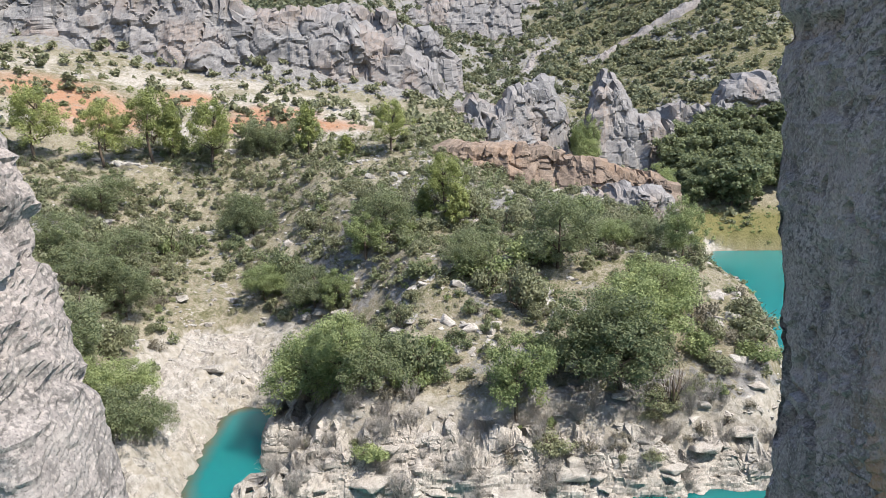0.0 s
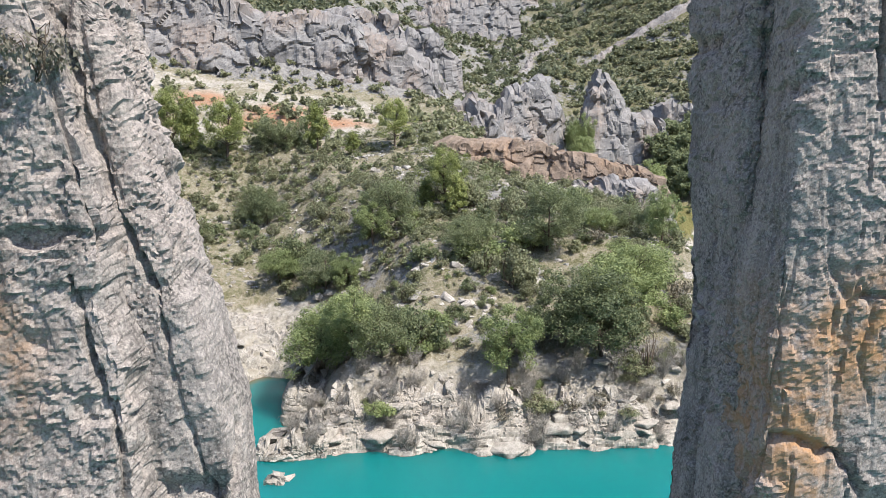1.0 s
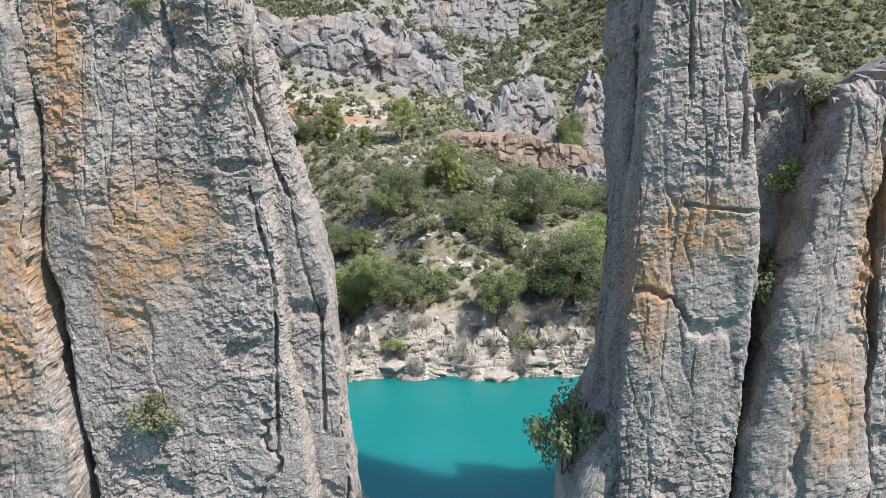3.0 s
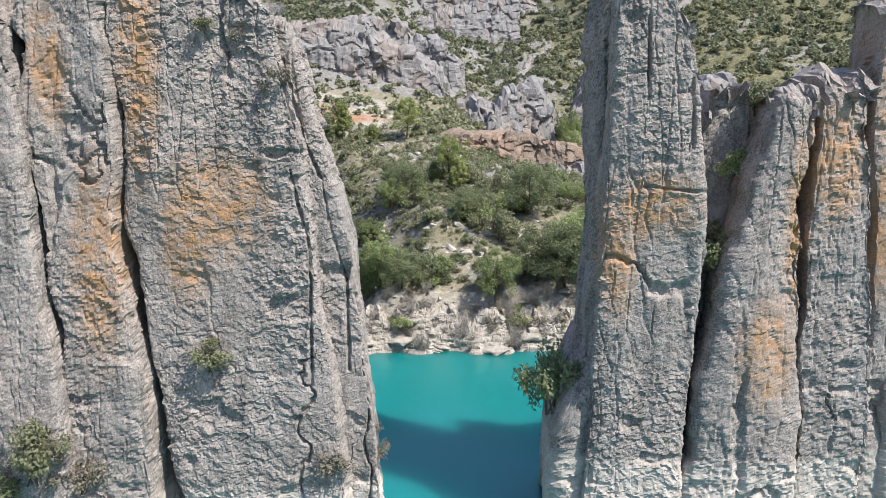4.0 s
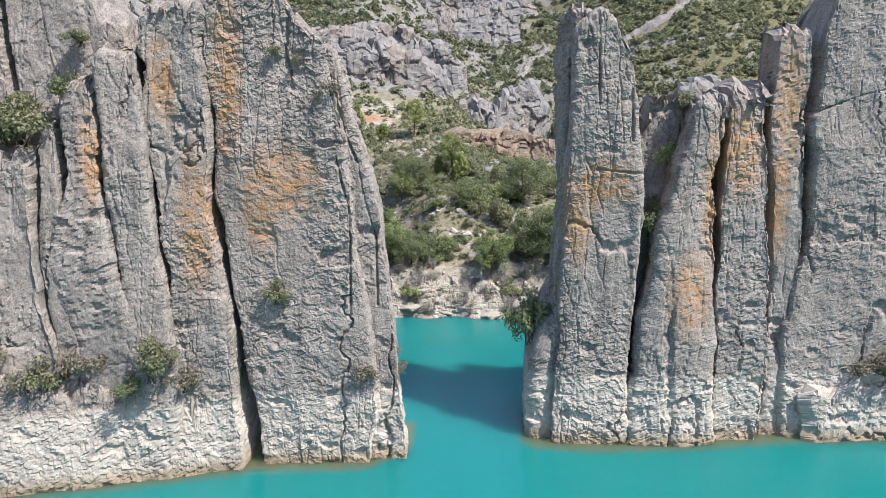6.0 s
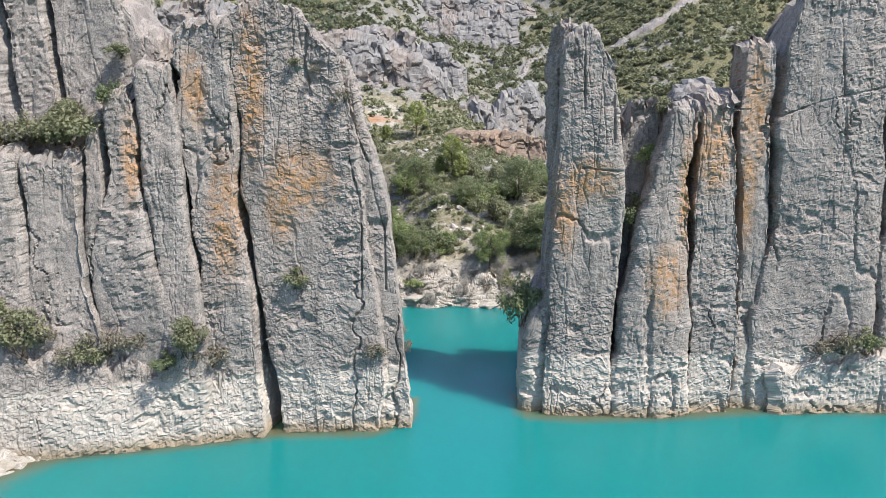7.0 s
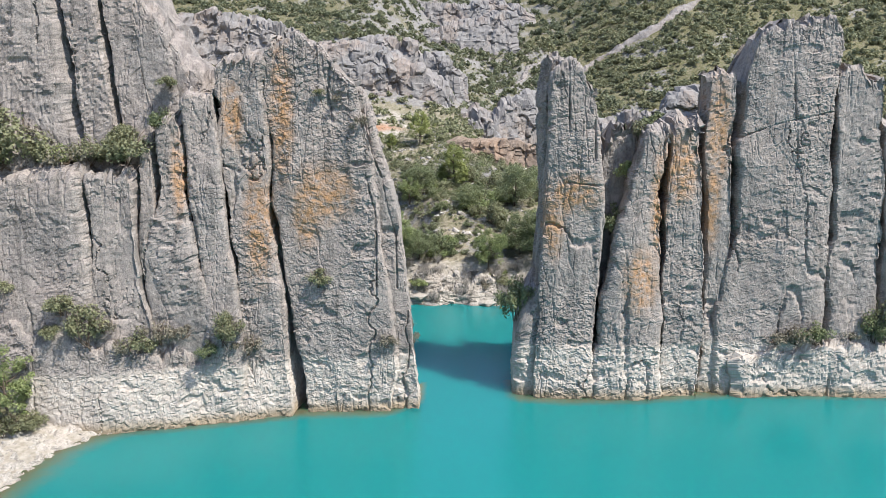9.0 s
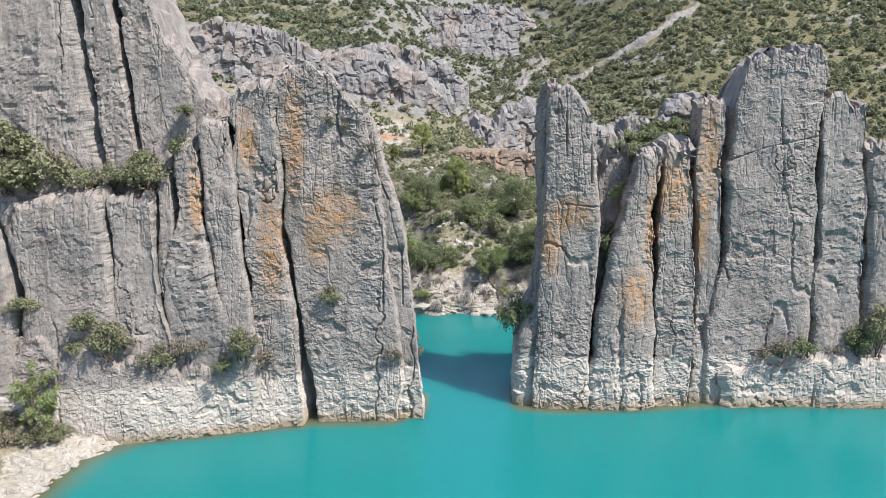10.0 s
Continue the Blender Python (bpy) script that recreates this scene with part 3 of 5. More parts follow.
fin("narrow limestone slab leaning on the gap side of a fin", [(-3, -8.0, -3.6), (1, -8.0, -3.8), (12, -8.6, -5.0), (17, -9.0, -5.4), (21, -9.5, -6.0), (25, -10.2, -7.2), (33, -11.4, -9.3)],
    [(0, 34), (0.5, 33.8), (1, 33.2)], 8.4, 0.10, 2.5, 12, 0.075, side_step=1.2, cracks=CRACKS_GAP)
fin("pale back slab of the limestone fin at the gap", [(-3, -13.0, -6.2), (10, -13.5, -7.2), (14, -13.5, -8.0), (20, -14.5, -9.1), (25, -15.5, -10.0), (29, -16, -10.9), (36, -17, -13.0)],
    [(0, 37.5), (0.6, 37.0), (1, 36.4)], 11.8, 0.075, 4.2, 13, 0.11, side_step=1.3)
fin("grey limestone fin with rough knobbly face", [(-3, -22.5, -16.2), (8, -22.8, -17.3), (16, -22.3, -18.3), (26, -23.9, -19.0), (37, -24.3, -19.6)],
    [(0, 36.2), (0.25, 37.4), (1, 37.6)], 6.3, 0.085, 8.5, 14, 0.12)
fin("grey limestone fin with flat rounded crown", [(-3, -26.0, -21.8), (10, -25.0, -22.0), (22, -26.6, -23.0), (34, -27.4, -24.1)],
    [(0, 33.1), (0.4, 33.8), (1, 33.4)], 5.3, 0.09, 8.5, 15, 0.125)
fin("slender limestone fin with reddish face", [(-3, -29.5, -25.2), (10.6, -29.4, -24.6), (17, -31.2, -26.2), (24, -29.6, -26.9), (31, -29.6, -27.2)],
    [(0, 30.5), (0.5, 31.8), (1, 31.6)], 5.0, 0.09, 8.5, 16)
fin("thin limestone blade", [(-3, -31.0, -29.0), (11, -30.6, -29.0), (17, -31.6, -30.0), (28, -31.6, -30.0)],
    [(0, 28.0), (1, 28.6)], 5.0, 0.09, 6, 17)
fin("low grey limestone slab with smooth face", [(-3, -36.4, -29.4), (11, -36.4, -29.6), (17.5, -36.1, -31.3), (26, -36.3, -32.0)],
    [(0, 25.2), (0.6, 26.2), (1, 26.0)], 3.4, 0.105, 8, 18)
fin("broad low grey limestone slab", [(-3, -46.0, -36.0), (16, -45.6, -36.3), (25, -47.0, -36.8)],
    [(0, 25.4), (0.5, 26.2), (1, 26.4)], 2.6, 0.11, 8, 19)
fin("low grey limestone slab at the wall's end", [(-3, -60, -45.6), (16, -60, -46.0), (25, -61, -47.4)],
    [(0, 24), (1, 25.0)], 2.0, 0.11, 8, 20, 0.22)
fin("high limestone slab rising above a bushy ledge", [(-3, -75, -37.2), (29, -72, -38.2), (46, -71, -40.2), (60, -70, -42)],
    [(0, 64), (0.5, 62), (1, 58)], 6.6, 0.085, 12, 21, 0.22)
fin("high narrow limestone slab above the ledge", [(-3, -37.4, -33.2), (30, -37.9, -34.2), (46, -40.0, -36.3), (58, -41.5, -38.5)],
    [(0, 57), (1, 52)], 6.8, 0.085, 11, 22, 0.2)
fin("stepped limestone slab above the ledge", [(-3, -33.4, -29.8), (30, -34.0, -30.5), (46, -36.2, -32.6), (54, -37.2, -34.0)],
    [(0, 53), (0.6, 51), (1, 47.5)], 7.3, 0.085, 10, 23, 0.15, jag=0.8)
fin("middle limestone slab stepping down from the high wall", [(-3, -30.2, -26.8), (30, -31.2, -27.5), (46, -33.2, -30.2)],
    [(0, 46.5), (0.5, 44), (1, 40)], 7.7, 0.085, 9, 24, 0.15, jag=0.8)
fin("short limestone slab stepping down beside the ledge", [(-3, -27.4, -23.8), (30, -28.2, -25.0), (40, -29.6, -27.0)],
    [(0, 39.5), (0.5, 37.5), (1, 34.5)], 8.1, 0.085, 8, 25, 0.15, jag=0.7)

fin("rubbly limestone apron with a bleached foot along the water", [(-3, -52, -16.7), (1, -52, -16.8), (6, -52, -17.6), (12, -52, -18.6)],
    [(0, 11.0), (0.28, 11.6), (0.45, 9.4), (0.62, 8.6), (0.75, 7.6), (0.88, 7.0), (1, 5.2)], (FOOT_X, tuple(y - 0.35 for y in FOOT_Y)), 0.13, 3.6, 44, 0.11, cap=0.8, jag=0.8, square=8, tall=False)

# the wall on the right of the gap
CRACKS_PILLAR = ((12.0, 23.7, 15.8, 23.3), (14.7, 34.0, 14.9, 26.0), (12.0, 36.0, 12.1, 29.0))
CRACKS_SLAB = ((30.7, 28.2, 34.6, 29.6), (34.6, 29.6, 41.0, 31.0), (35.8, 41.5, 36.6, 32.1), (36.6, 32.1, 37.0, 26.0))
fin("tall free-standing limestone pillar with pale front slab", [(-3, 8.4, 15.0), (6, 8.7, 15.0), (14.6, 9.1, 15.8), (19, 9.2, 16.0), (22, 9.6, 16.0), (33, 10.0, 14.8), (37, 10.2, 14.0)],
    [(0, 35.4), (0.25, 36.8), (0.6, 36.4), (1, 33.8)], 11.4, 0.055, 3.8, 31, 0.08, side_step=1.2, cracks=CRACKS_PILLAR)
fin("shaded back slab of the limestone pillar", [(-3, 7.6, 14.5), (5, 7.8, 14.5), (10, 8.4, 14.5), (20, 9.1, 15.0), (24, 9.2, 15), (30, 9.4, 14.5), (34, 9.7, 13.5), (38, 10.2, 13.0)],
    [(0, 36.6), (0.3, 38.0), (0.7, 37.4), (1, 34)], 13.8, 0.055, 6.2, 32, 0.11, amp=1.2, square=6, side_step=1.0, pits=0.34, stains=False)
fin("low knob of limestone at the foot of the pillar", [(-3, 6.2, 9.6), (5, 6.5, 9.6), (10, 7.3, 9.8), (14.4, 8.7, 10.5)],
    [(0, 11), (0.6, 14.6), (1, 14)], 12.4, 0.05, 8.5, 33, 0.13, square=4, cap=4, side_step=1.2)
fin("low broken limestone fin behind the pillar", [(-3, 14.5, 22.5), (16, 16.2, 22.0), (28, 16.4, 21.6)],
    [(0, 27.8), (0.25, 29.6), (0.7, 29.0), (1, 28)], 16.5, 0.03, 5, 34, 0.18, jag=1.2)
fin("limestone fin with ochre hollow and slanting edge", [(-3, 15.1, 22.4), (6, 15.5, 22.5), (11, 16.1, 22.6), (16.4, 17.3, 22.6), (22, 18.8, 22.6), (29, 20.6, 23.0)],
    [(0, 29.2), (1, 30.0)], 11.2, 0.085, 7, 35, 0.12)
fin("grey limestone fin with ochre upper face", [(-3, 22.2, 27.2), (16, 22.6, 27.3), (24, 22.8, 27.0), (31, 22.4, 26.1)],
    [(0, 30.0), (0.6, 30.6), (1, 31.2)], 11.6, 0.08, 7, 36, 0.12)
fin("slim limestone pinnacle with ochre cleft", [(-3, 27.2, 30.5), (20, 27.5, 30.6), (27, 27.0, 30.6), (35, 27.0, 30.5)],
    [(0, 35.5), (0.5, 36.3), (1, 35.7)], 13.2, 0.06, 5, 37)
fin("broad smooth grey limestone slab", [(-3, 28.2, 41.2), (8, 28.9, 41.0), (20, 30.4, 41.3), (33, 31.0, 41.0), (40, 32.0, 41.6)],
    [(0, 34.5), (0.12, 39.4), (0.4, 41.2), (0.8, 41.3), (1, 40)], 12.6, 0.085, 7, 38, 0.12,
    cracks=CRACKS_SLAB)
fin("grey limestone slab stepped beside a larger one", [(-3, 41.2, 47.4), (7, 41.0, 47.0), (17, 41.3, 47.3), (34, 41.2, 46.2)],
    [(0, 36.2), (0.5, 36.2), (1, 34.4)], 12.8, 0.085, 7, 39)
fin("low grey limestone slab at the end of the wall", [(-3, 47.2, 64), (7, 47.0, 64), (17, 47.3, 64), (30, 46.8, 64)],
    [(0, 31), (0.3, 29), (1, 27)], 13.0, 0.085, 7, 40, 0.2)
fin("bleached limestone shelf along the water", [(-3, 30.5, 64), (4, 30.5, 64), (6, 31.5, 64)],
    [(0, 4.6), (0.2, 6.2), (0.6, 6.4), (1, 6.4)], 11.6, 0.12, 4, 41, 0.16, jag=0.4)


fin("rough limestone block on the bushy ledge", [(24, -52, -39.2), (27, -51.5, -39.6), (30, -50, -41)],
    [(0, 28.6), (0.3, 29.2), (0.55, 28.4), (0.8, 30.2), (1, 28.2)], 4.4, 0.09, 5.5, 43, 0.13, cap=1.4, jag=0.8, square=5)


# ---- crags on the hillsides ----
def crag(label, x0, x1, y, zb, crest, depth, seed, step=0.45, mat=None, jag=1.0, lean=0.15, amp=2.8, name="crag"):
    ob = fin(label, [(zb - 6, x0 - 1.5, x1 + 1.5), (zb, x0 - 0.5, x1 + 0.5), (max(c[1] for c in crest), x0 + 0.5, x1 - 0.5)], crest, y - lean * zb, lean, depth, seed, step, amp, 7.0,
             mat or MAT_FAR_ROCK, cap=(max(c[1] for c in crest) - zb) * 0.13, jag=jag, name=name, category="crag", stains=False)
    ob["group"] = "crags on the hillside"
    return ob


for label, x0, x1, y, zb, crest, depth, k in (
        ("pointed grey limestone crag among green slopes", 19.5, 31, 180, 16, [(0, 34), (0.25, 37.5), (0.45, 38), (0.75, 34.5), (1, 29)], 12, 51),
        ("tall pointed limestone crag with pale scars", 36.6, 47.5, 180, 12, [(0, 31), (0.25, 38), (0.5, 39.5), (0.8, 33.5), (1, 29)], 12, 52),
        ("grey limestone shoulder below a pointed crag", 45, 60, 184, 14, [(0, 30), (0.4, 27), (1, 25.5)], 12, 67),
        ("rounded grey limestone crag above dark woods", 56, 79, 195, 16, [(0, 26), (0.4, 29.5), (1, 32)], 14, 53),
        ("square grey limestone crag above dark woods", 77, 91.5, 198, 18, [(0, 35), (0.3, 38.5), (1, 39)], 14, 54),
        ("jagged grey limestone bluff with reddish scar", -27.5, 1.0, 170, 24, [(0, 50), (0.22, 50.5), (0.4, 46), (0.6, 47.5), (0.78, 42.5), (0.9, 42), (1, 35)], 18, 55),
        ("broken grey limestone band", -5, 22, 171, 16, [(0, 34), (0.3, 31.5), (0.55, 33), (0.75, 32), (1, 35.5)], 16, 56),
        ("long grey limestone cliff across the hillside", -48, -19, 170, 33, [(0, 53), (0.4, 54), (0.8, 51.5), (1, 49)], 16, 57),
        ("broken grey limestone ground below a bluff", -22, 14, 160, 20, [(0, 33), (0.35, 30.5), (0.6, 28.5), (0.85, 29.5), (1, 27)], 14, 68),
        ("grey limestone tier above a bluff", -34, 2, 196, 40, [(0, 56), (0.3, 58), (0.6, 53), (1, 47)], 16, 69),
        ("upper tier of grey limestone cliff", -91, -45, 167, 38, [(0, 61), (0.25, 64), (0.55, 62), (0.8, 57), (1, 55)], 18, 61),
        ("grey limestone cliff high on the hillside", -150, -88, 164, 38, [(0, 68), (0.6, 63), (1, 59)], 18, 58)):
    crag(label, x0, x1, y, zb, crest, depth, k, 0.44, MAT_FAR_ROCK, 1.5, 0.30)
for label, x0, x1, y, zb, crest, k in (
        ("pale limestone slabs high above the valley", -34, 34, 318, 56, [(0, 70), (0.3, 74), (0.55, 77), (0.8, 81), (1, 84)], 63),
        ("upper limestone slabs high above the valley", -40, 50, 385, 74, [(0, 102), (0.4, 95), (0.8, 97), (1, 88)], 64)):
    crag(label, x0, x1, y, zb, crest, 12, k, 0.7, MAT_FAR_ROCK, 1.4, 0.45)
crag("reddish bedded limestone ridge", -2, 37, 112, 15, [(0, 25.3), (0.3, 24.4), (0.55, 22.4), (0.8, 20.2), (1, 17.6)], 7, 59, 0.25, MAT_RED_ROCK, 0.6, 0.4, 1.8, "rock_ridge")
crag("low grey limestone ridge above the bank", 15, 34.5, 101, 9, [(0, 16.5), (0.3, 18.6), (0.6, 19.0), (0.85, 18.2), (1, 15)], 8, 60, 0.25, MAT_FAR_ROCK, 0.7, 0.3, 1.8, "rock_ridge")


def rock_rib(label, pts, wide, thick, seed):
    """A long low rib of rock lying down a slope."""
    n, m = 150, 16
    along = np.linspace(0, 1, n)
    t = np.linspace(0, 1, len(pts))
    cx, cy = np.interp(along, t, [p[0] for p in pts]), np.interp(along, t, [p[1] for p in pts])
    dx, dy = np.gradient(cx), np.gradient(cy)
    k = np.hypot(dx, dy)
    u = np.linspace(-1, 1, m)
    half = wide * (0.55 + 0.45 * vnoise(np.stack([along * 9, along * 0, along * 0], 1), seed)) * np.minimum(1, 6 * np.minimum(along, 1 - along) + 0.15)
    x = cx[:, None] - (dy / k)[:, None] * u * half[:, None]
    y = cy[:, None] + (dx / k)[:, None] * u * half[:, None]
    z = heights(x.ravel(), y.ravel()) + (thick * (1 - np.abs(u) ** 3)[None, :] * np.ones((n, 1))).ravel() - 0.4
    p = np.stack([x.ravel(), y.ravel(), z], 1)
    p[:, 2] += 0.5 * fbm(p * 0.3, 3, seed + 3) + facets(p, (2.2, 2.2, 2.2), seed, 0.5, 0.3)[0]
    me = mesh_np("rock", p, grid_faces(n, m), MAT_FAR_ROCK, False)
    attr(me, "stain", np.full(len(p), 0.12))
    return tagged(new("rock_rib", me), label, "rock rib", "crags on the hillside")


RIB, STREAK = ((54, 281), (67, 292), (80, 294), (98, 298), (126, 324)), ((28, 270), (33, 284), (36, 297), (49, 316))
rock_rib("long bare grey rock rib on the green slope", RIB, 4.2, 2.0, 81)
rock_rib("pale scree streak between shrubs on the slope", STREAK, 1.8, 1.2, 82)


# ---- bare rock of the shore and of the gully ----
def rock_relief(x, y, z, seed):
    """Broken beds: steps along the bedding, blocks of two sizes, and a rough skin."""
    p = np.stack([x, y, z], 1)
    warp = fbm(p * 0.22, 3, seed)
    t = (z + 0.75 * warp + 0.02 * x) / 0.62
    fr = t - np.floor(t)
    out = (np.floor(t) + smooth(0.70, 0.97, fr) - t) * 0.62 * 0.9
    q = p + 0.25 * np.stack([vnoise(p * 1.1, seed + 1), vnoise(p * 1.1, seed + 2), vnoise(p * 1.1, seed + 3)], 1)
    d1, d2, r, off = cells(q * np.array([0.55, 0.75, 0.6]), seed + 5)
    out += 0.45 * (r[:, 0] - 0.45) + 0.25 * off[:, 1] * (r[:, 1] - 0.3) - 0.18 * smooth(0.10, 0.0, d2 - d1)
    d1, d2, r, off = cells(q * np.array([1.5, 1.9, 1.6]), seed + 9)
    out += 0.24 * (r[:, 0] - 0.45) - 0.12 * smooth(0.14, 0.0, d2 - d1)
    return out + 0.07 * fbm(p * 2.0, 3, seed + 13)


def rock_patch(name, label, x0, x1, y0, y1, step, seed, cover):
    xs, ys = np.arange(x0, x1, step), np.arange(y0, y1, step)
    X, Y = np.meshgrid(xs, ys)
    x, y = X.ravel(), Y.ravel()
    z = ground(x, y)
    k = cover(x, y, z + 0.9 * fbm(np.stack([x, y, z], 1) * 0.2, 3, seed + 50))
    zz = z + 0.25 + rock_relief(x, y, z, seed) - (1 - k) * 1.6
    me = mesh_np(name, np.stack([x, y, zz], 1), grid_faces(len(ys), len(xs)), MAT_PALE_ROCK, False)
    return tagged(new(name, me), label, "bedrock", kind="structure")


BANKS = []
for label, rows, crest, front, lean, depth, seed in (
        ("broken bedded limestone bank above the water", [(-2, -12.4, -1.8), (7, -12.0, -1.8)], [(0, 3.4), (0.2, 5.2), (0.45, 3.8), (0.7, 5.4), (1, 4.2)], 50.9, 0.78, 5, 211),
        ("bedded limestone bank with pale ledges", [(-2, -2.6, 8.4), (7, -2.4, 8.2)], [(0, 4.4), (0.25, 5.2), (0.5, 3.2), (0.75, 5.0), (1, 3.6)], 51.2, 0.80, 5, 212),
        ("pale limestone bank split into ledges", [(-2, 7.6, 18.6), (7, 7.8, 18.4)], [(0, 3.4), (0.3, 5.0), (0.6, 3.6), (0.8, 4.6), (1, 3.4)], 51.6, 0.80, 5, 213),
        ("low pale limestone bank with slabs", [(-2, 17.8, 29.5), (6, 18.0, 28.6)], [(0, 3.4), (0.25, 4.4), (0.5, 2.8), (0.8, 3.4), (1, 2.0)], 52.6, 0.75, 5.5, 214),
        ("pale limestone spur at the mouth of the inlet", [(-2, -16.8, -9.6), (3, -16.0, -9.8)], [(0, 1.4), (0.4, 2.6), (1, 2.2)], 49.6, 0.35, 4.0, 215),
        ("low pale limestone islet in the water", [(-1.5, -15.0, -11.2), (1.2, -14.6, -11.6)], [(0, 0.4), (0.5, 0.8), (1, 0.5)], 45.2, 0.3, 1.6, 216),
        ("rough pale limestone flank of the inlet", [(-2, -15.6, -10.5), (6, -14.8, -10.0)], [(0, 3.6), (0.5, 4.6), (1, 5.2)], 56.5, 0.5, 9, 217)):
    ob = fin(label, rows, crest, front, lean, depth, seed, 0.15, 0.8, 6.0, MAT_PALE_ROCK, 0.8, 0.5, name="rock_bank", category="rock bank", stains=False, bedded=True)
    ob["group"] = "rock banks along the shore"
    BANKS.append(BVHTree.FromPolygons([v.co for v in ob.data.vertices], [p.vertices for p in ob.data.polygons]))


def shore_top(x, y):
    """Height of the ground or of the rock bank that lies over it."""
    z = height(x, y)
    for tree in BANKS:
        hit = tree.ray_cast(Vector((x, y, 30)), Vector((0, 0, -1)))[0]
        if hit is not None:
            z = max(z, hit.z)
    return z


rock_patch("gully_rock", "bleached limestone bedrock round the inlet and gully", -31, -11.6, 44, 84, 0.19, 202,
           lambda x, y, z: np.maximum(smooth(5.6, 3.8, z), smooth(4.6, 2.4, seg_dist(x, y, GULLY)[0] + 2.0 * vnoise(np.stack([x, y, z], 1) * 0.25, 9))) * smooth(83, 77, y) * smooth(-30.5, -28, x) * smooth(-2.2, -1.2, z))


rock_patch("bank_rock", "bleached broken limestone along the near bank", -52, -32, -34, 5, 0.2, 204,
           lambda x, y, z: smooth(2.6, 1.3, z) * smooth(-1.4, -0.6, z) * smooth(-32.2, -33.5, x) * smooth(-34, -31, y) * smooth(5, 3.6, y))


def block_mesh(seed):
    rng = np.random.default_rng(seed)
    bm = bmesh.new()
    for k in range(18):
        p = rng.uniform(-1, 1, 3)
        p /= max(abs(p)) ** 0.75
        bm.verts.new(p * np.array([1.15, 0.8, 0.62]) * rng.uniform(0.8, 1.0))
    hull = bmesh.ops.convex_hull(bm, input=bm.verts)
    bmesh.ops.delete(bm, geom=list({e for e in hull["geom_interior"] + hull["geom_unused"] if isinstance(e, bmesh.types.BMVert)}), context="VERTS")
    bmesh.ops.dissolve_limit(bm, angle_limit=0.3, verts=bm.verts, edges=bm.edges)
    bmesh.ops.bevel(bm, geom=bm.edges, offset=0.06, segments=1, affect="EDGES")
    bmesh.ops.triangulate(bm, faces=bm.faces)
    me = bpy.data.meshes.new("block")
    bm.to_mesh(me)
    bm.free()
    me.materials.append(MAT_OUTCROP)
    return me


MAT_OUTCROP = limestone("outcrop_limestone", (0.43, 0.41, 0.38), (0.30, 0.285, 0.265), (0.12, 0.115, 0.108), False, 0.9)
BLOCKS = [block_mesh(400 + k) for k in range(6)]
orng = random.Random(9)
made = 0
while made < 95:
    x, y = orng.uniform(-52, 34), orng.uniform(59, 118)
    g = height(x, y)
    if g < 5.5 or seg_dist(np.array([x]), np.array([y]), GULLY)[0][0] < 5:
        continue
    made += 1
    base = tagged(new("rock_outcrop"), "grey limestone blocks cropping out among scrub", "rock outcrop", "rock outcrops on the slope")
    base.matrix_basis = pose(x, y, g, 0, 0, orng.uniform(-25, 15))
    for k in range(orng.randint(4, 9)):
        o = new("block", orng.choice(BLOCKS))
        o.parent = base
        u, w = orng.uniform(-2.6, 2.6), orng.uniform(-0.6, 0.6)
        sc = orng.choice((0.3, 0.45, 0.6, 0.85))
        c, sn = math.cos(base.rotation_euler.z), math.sin(base.rotation_euler.z)
        wx, wy = x + u * c - w * sn, y + u * sn + w * c
        o.matrix_basis = pose(u, w, height(wx, wy) - g - 0.05 * sc, orng.uniform(-14, 14), orng.uniform(-14, 14), orng.uniform(0, 360)) @ Matrix.Diagonal((sc * 1.3, sc, sc, 1))


# ---- plants ----
def leaf_cloud(rng, centres, radii, per, leaf, flat=0.5, tri=True):
    """Small leaf cards scattered in clumps: vertices and quads."""
    n = len(centres) * per
    c = np.repeat(np.asarray(centres, float), per, 0)
    r = np.repeat(np.asarray(radii, float), per)
    d = rng.normal(size=(n, 3))
    d /= np.linalg.norm(d, axis=1)[:, None]
    pos = c + d * (r * rng.uniform(0.25, 1.0, n) ** 0.6)[:, None] * np.array([1, 1, 0.8])
    nrm = d * (1 - flat) + np.array([0, 0, flat]) + rng.normal(size=(n, 3)) * 0.45
    nrm /= np.linalg.norm(nrm, axis=1)[:, None]
    a = np.cross(nrm, rng.normal(size=(n, 3)))
    a /= np.linalg.norm(a, axis=1)[:, None] + 1e-9
    b = np.cross(nrm, a)
    s = (leaf * rng.uniform(0.6, 1.3, n))[:, None]
    a, b = a * s, b * s * 0.62
    if tri:
        v = np.stack([pos - a - b, pos + a - b, pos + b * 1.5], 1).reshape(-1, 3)
        return v, np.arange(n * 3).reshape(-1, 3)
    v = np.stack([pos - a, pos + b * 0.9, pos + a, pos - b * 0.9], 1).reshape(-1, 3)
    return v, np.arange(n * 4).reshape(-1, 4)


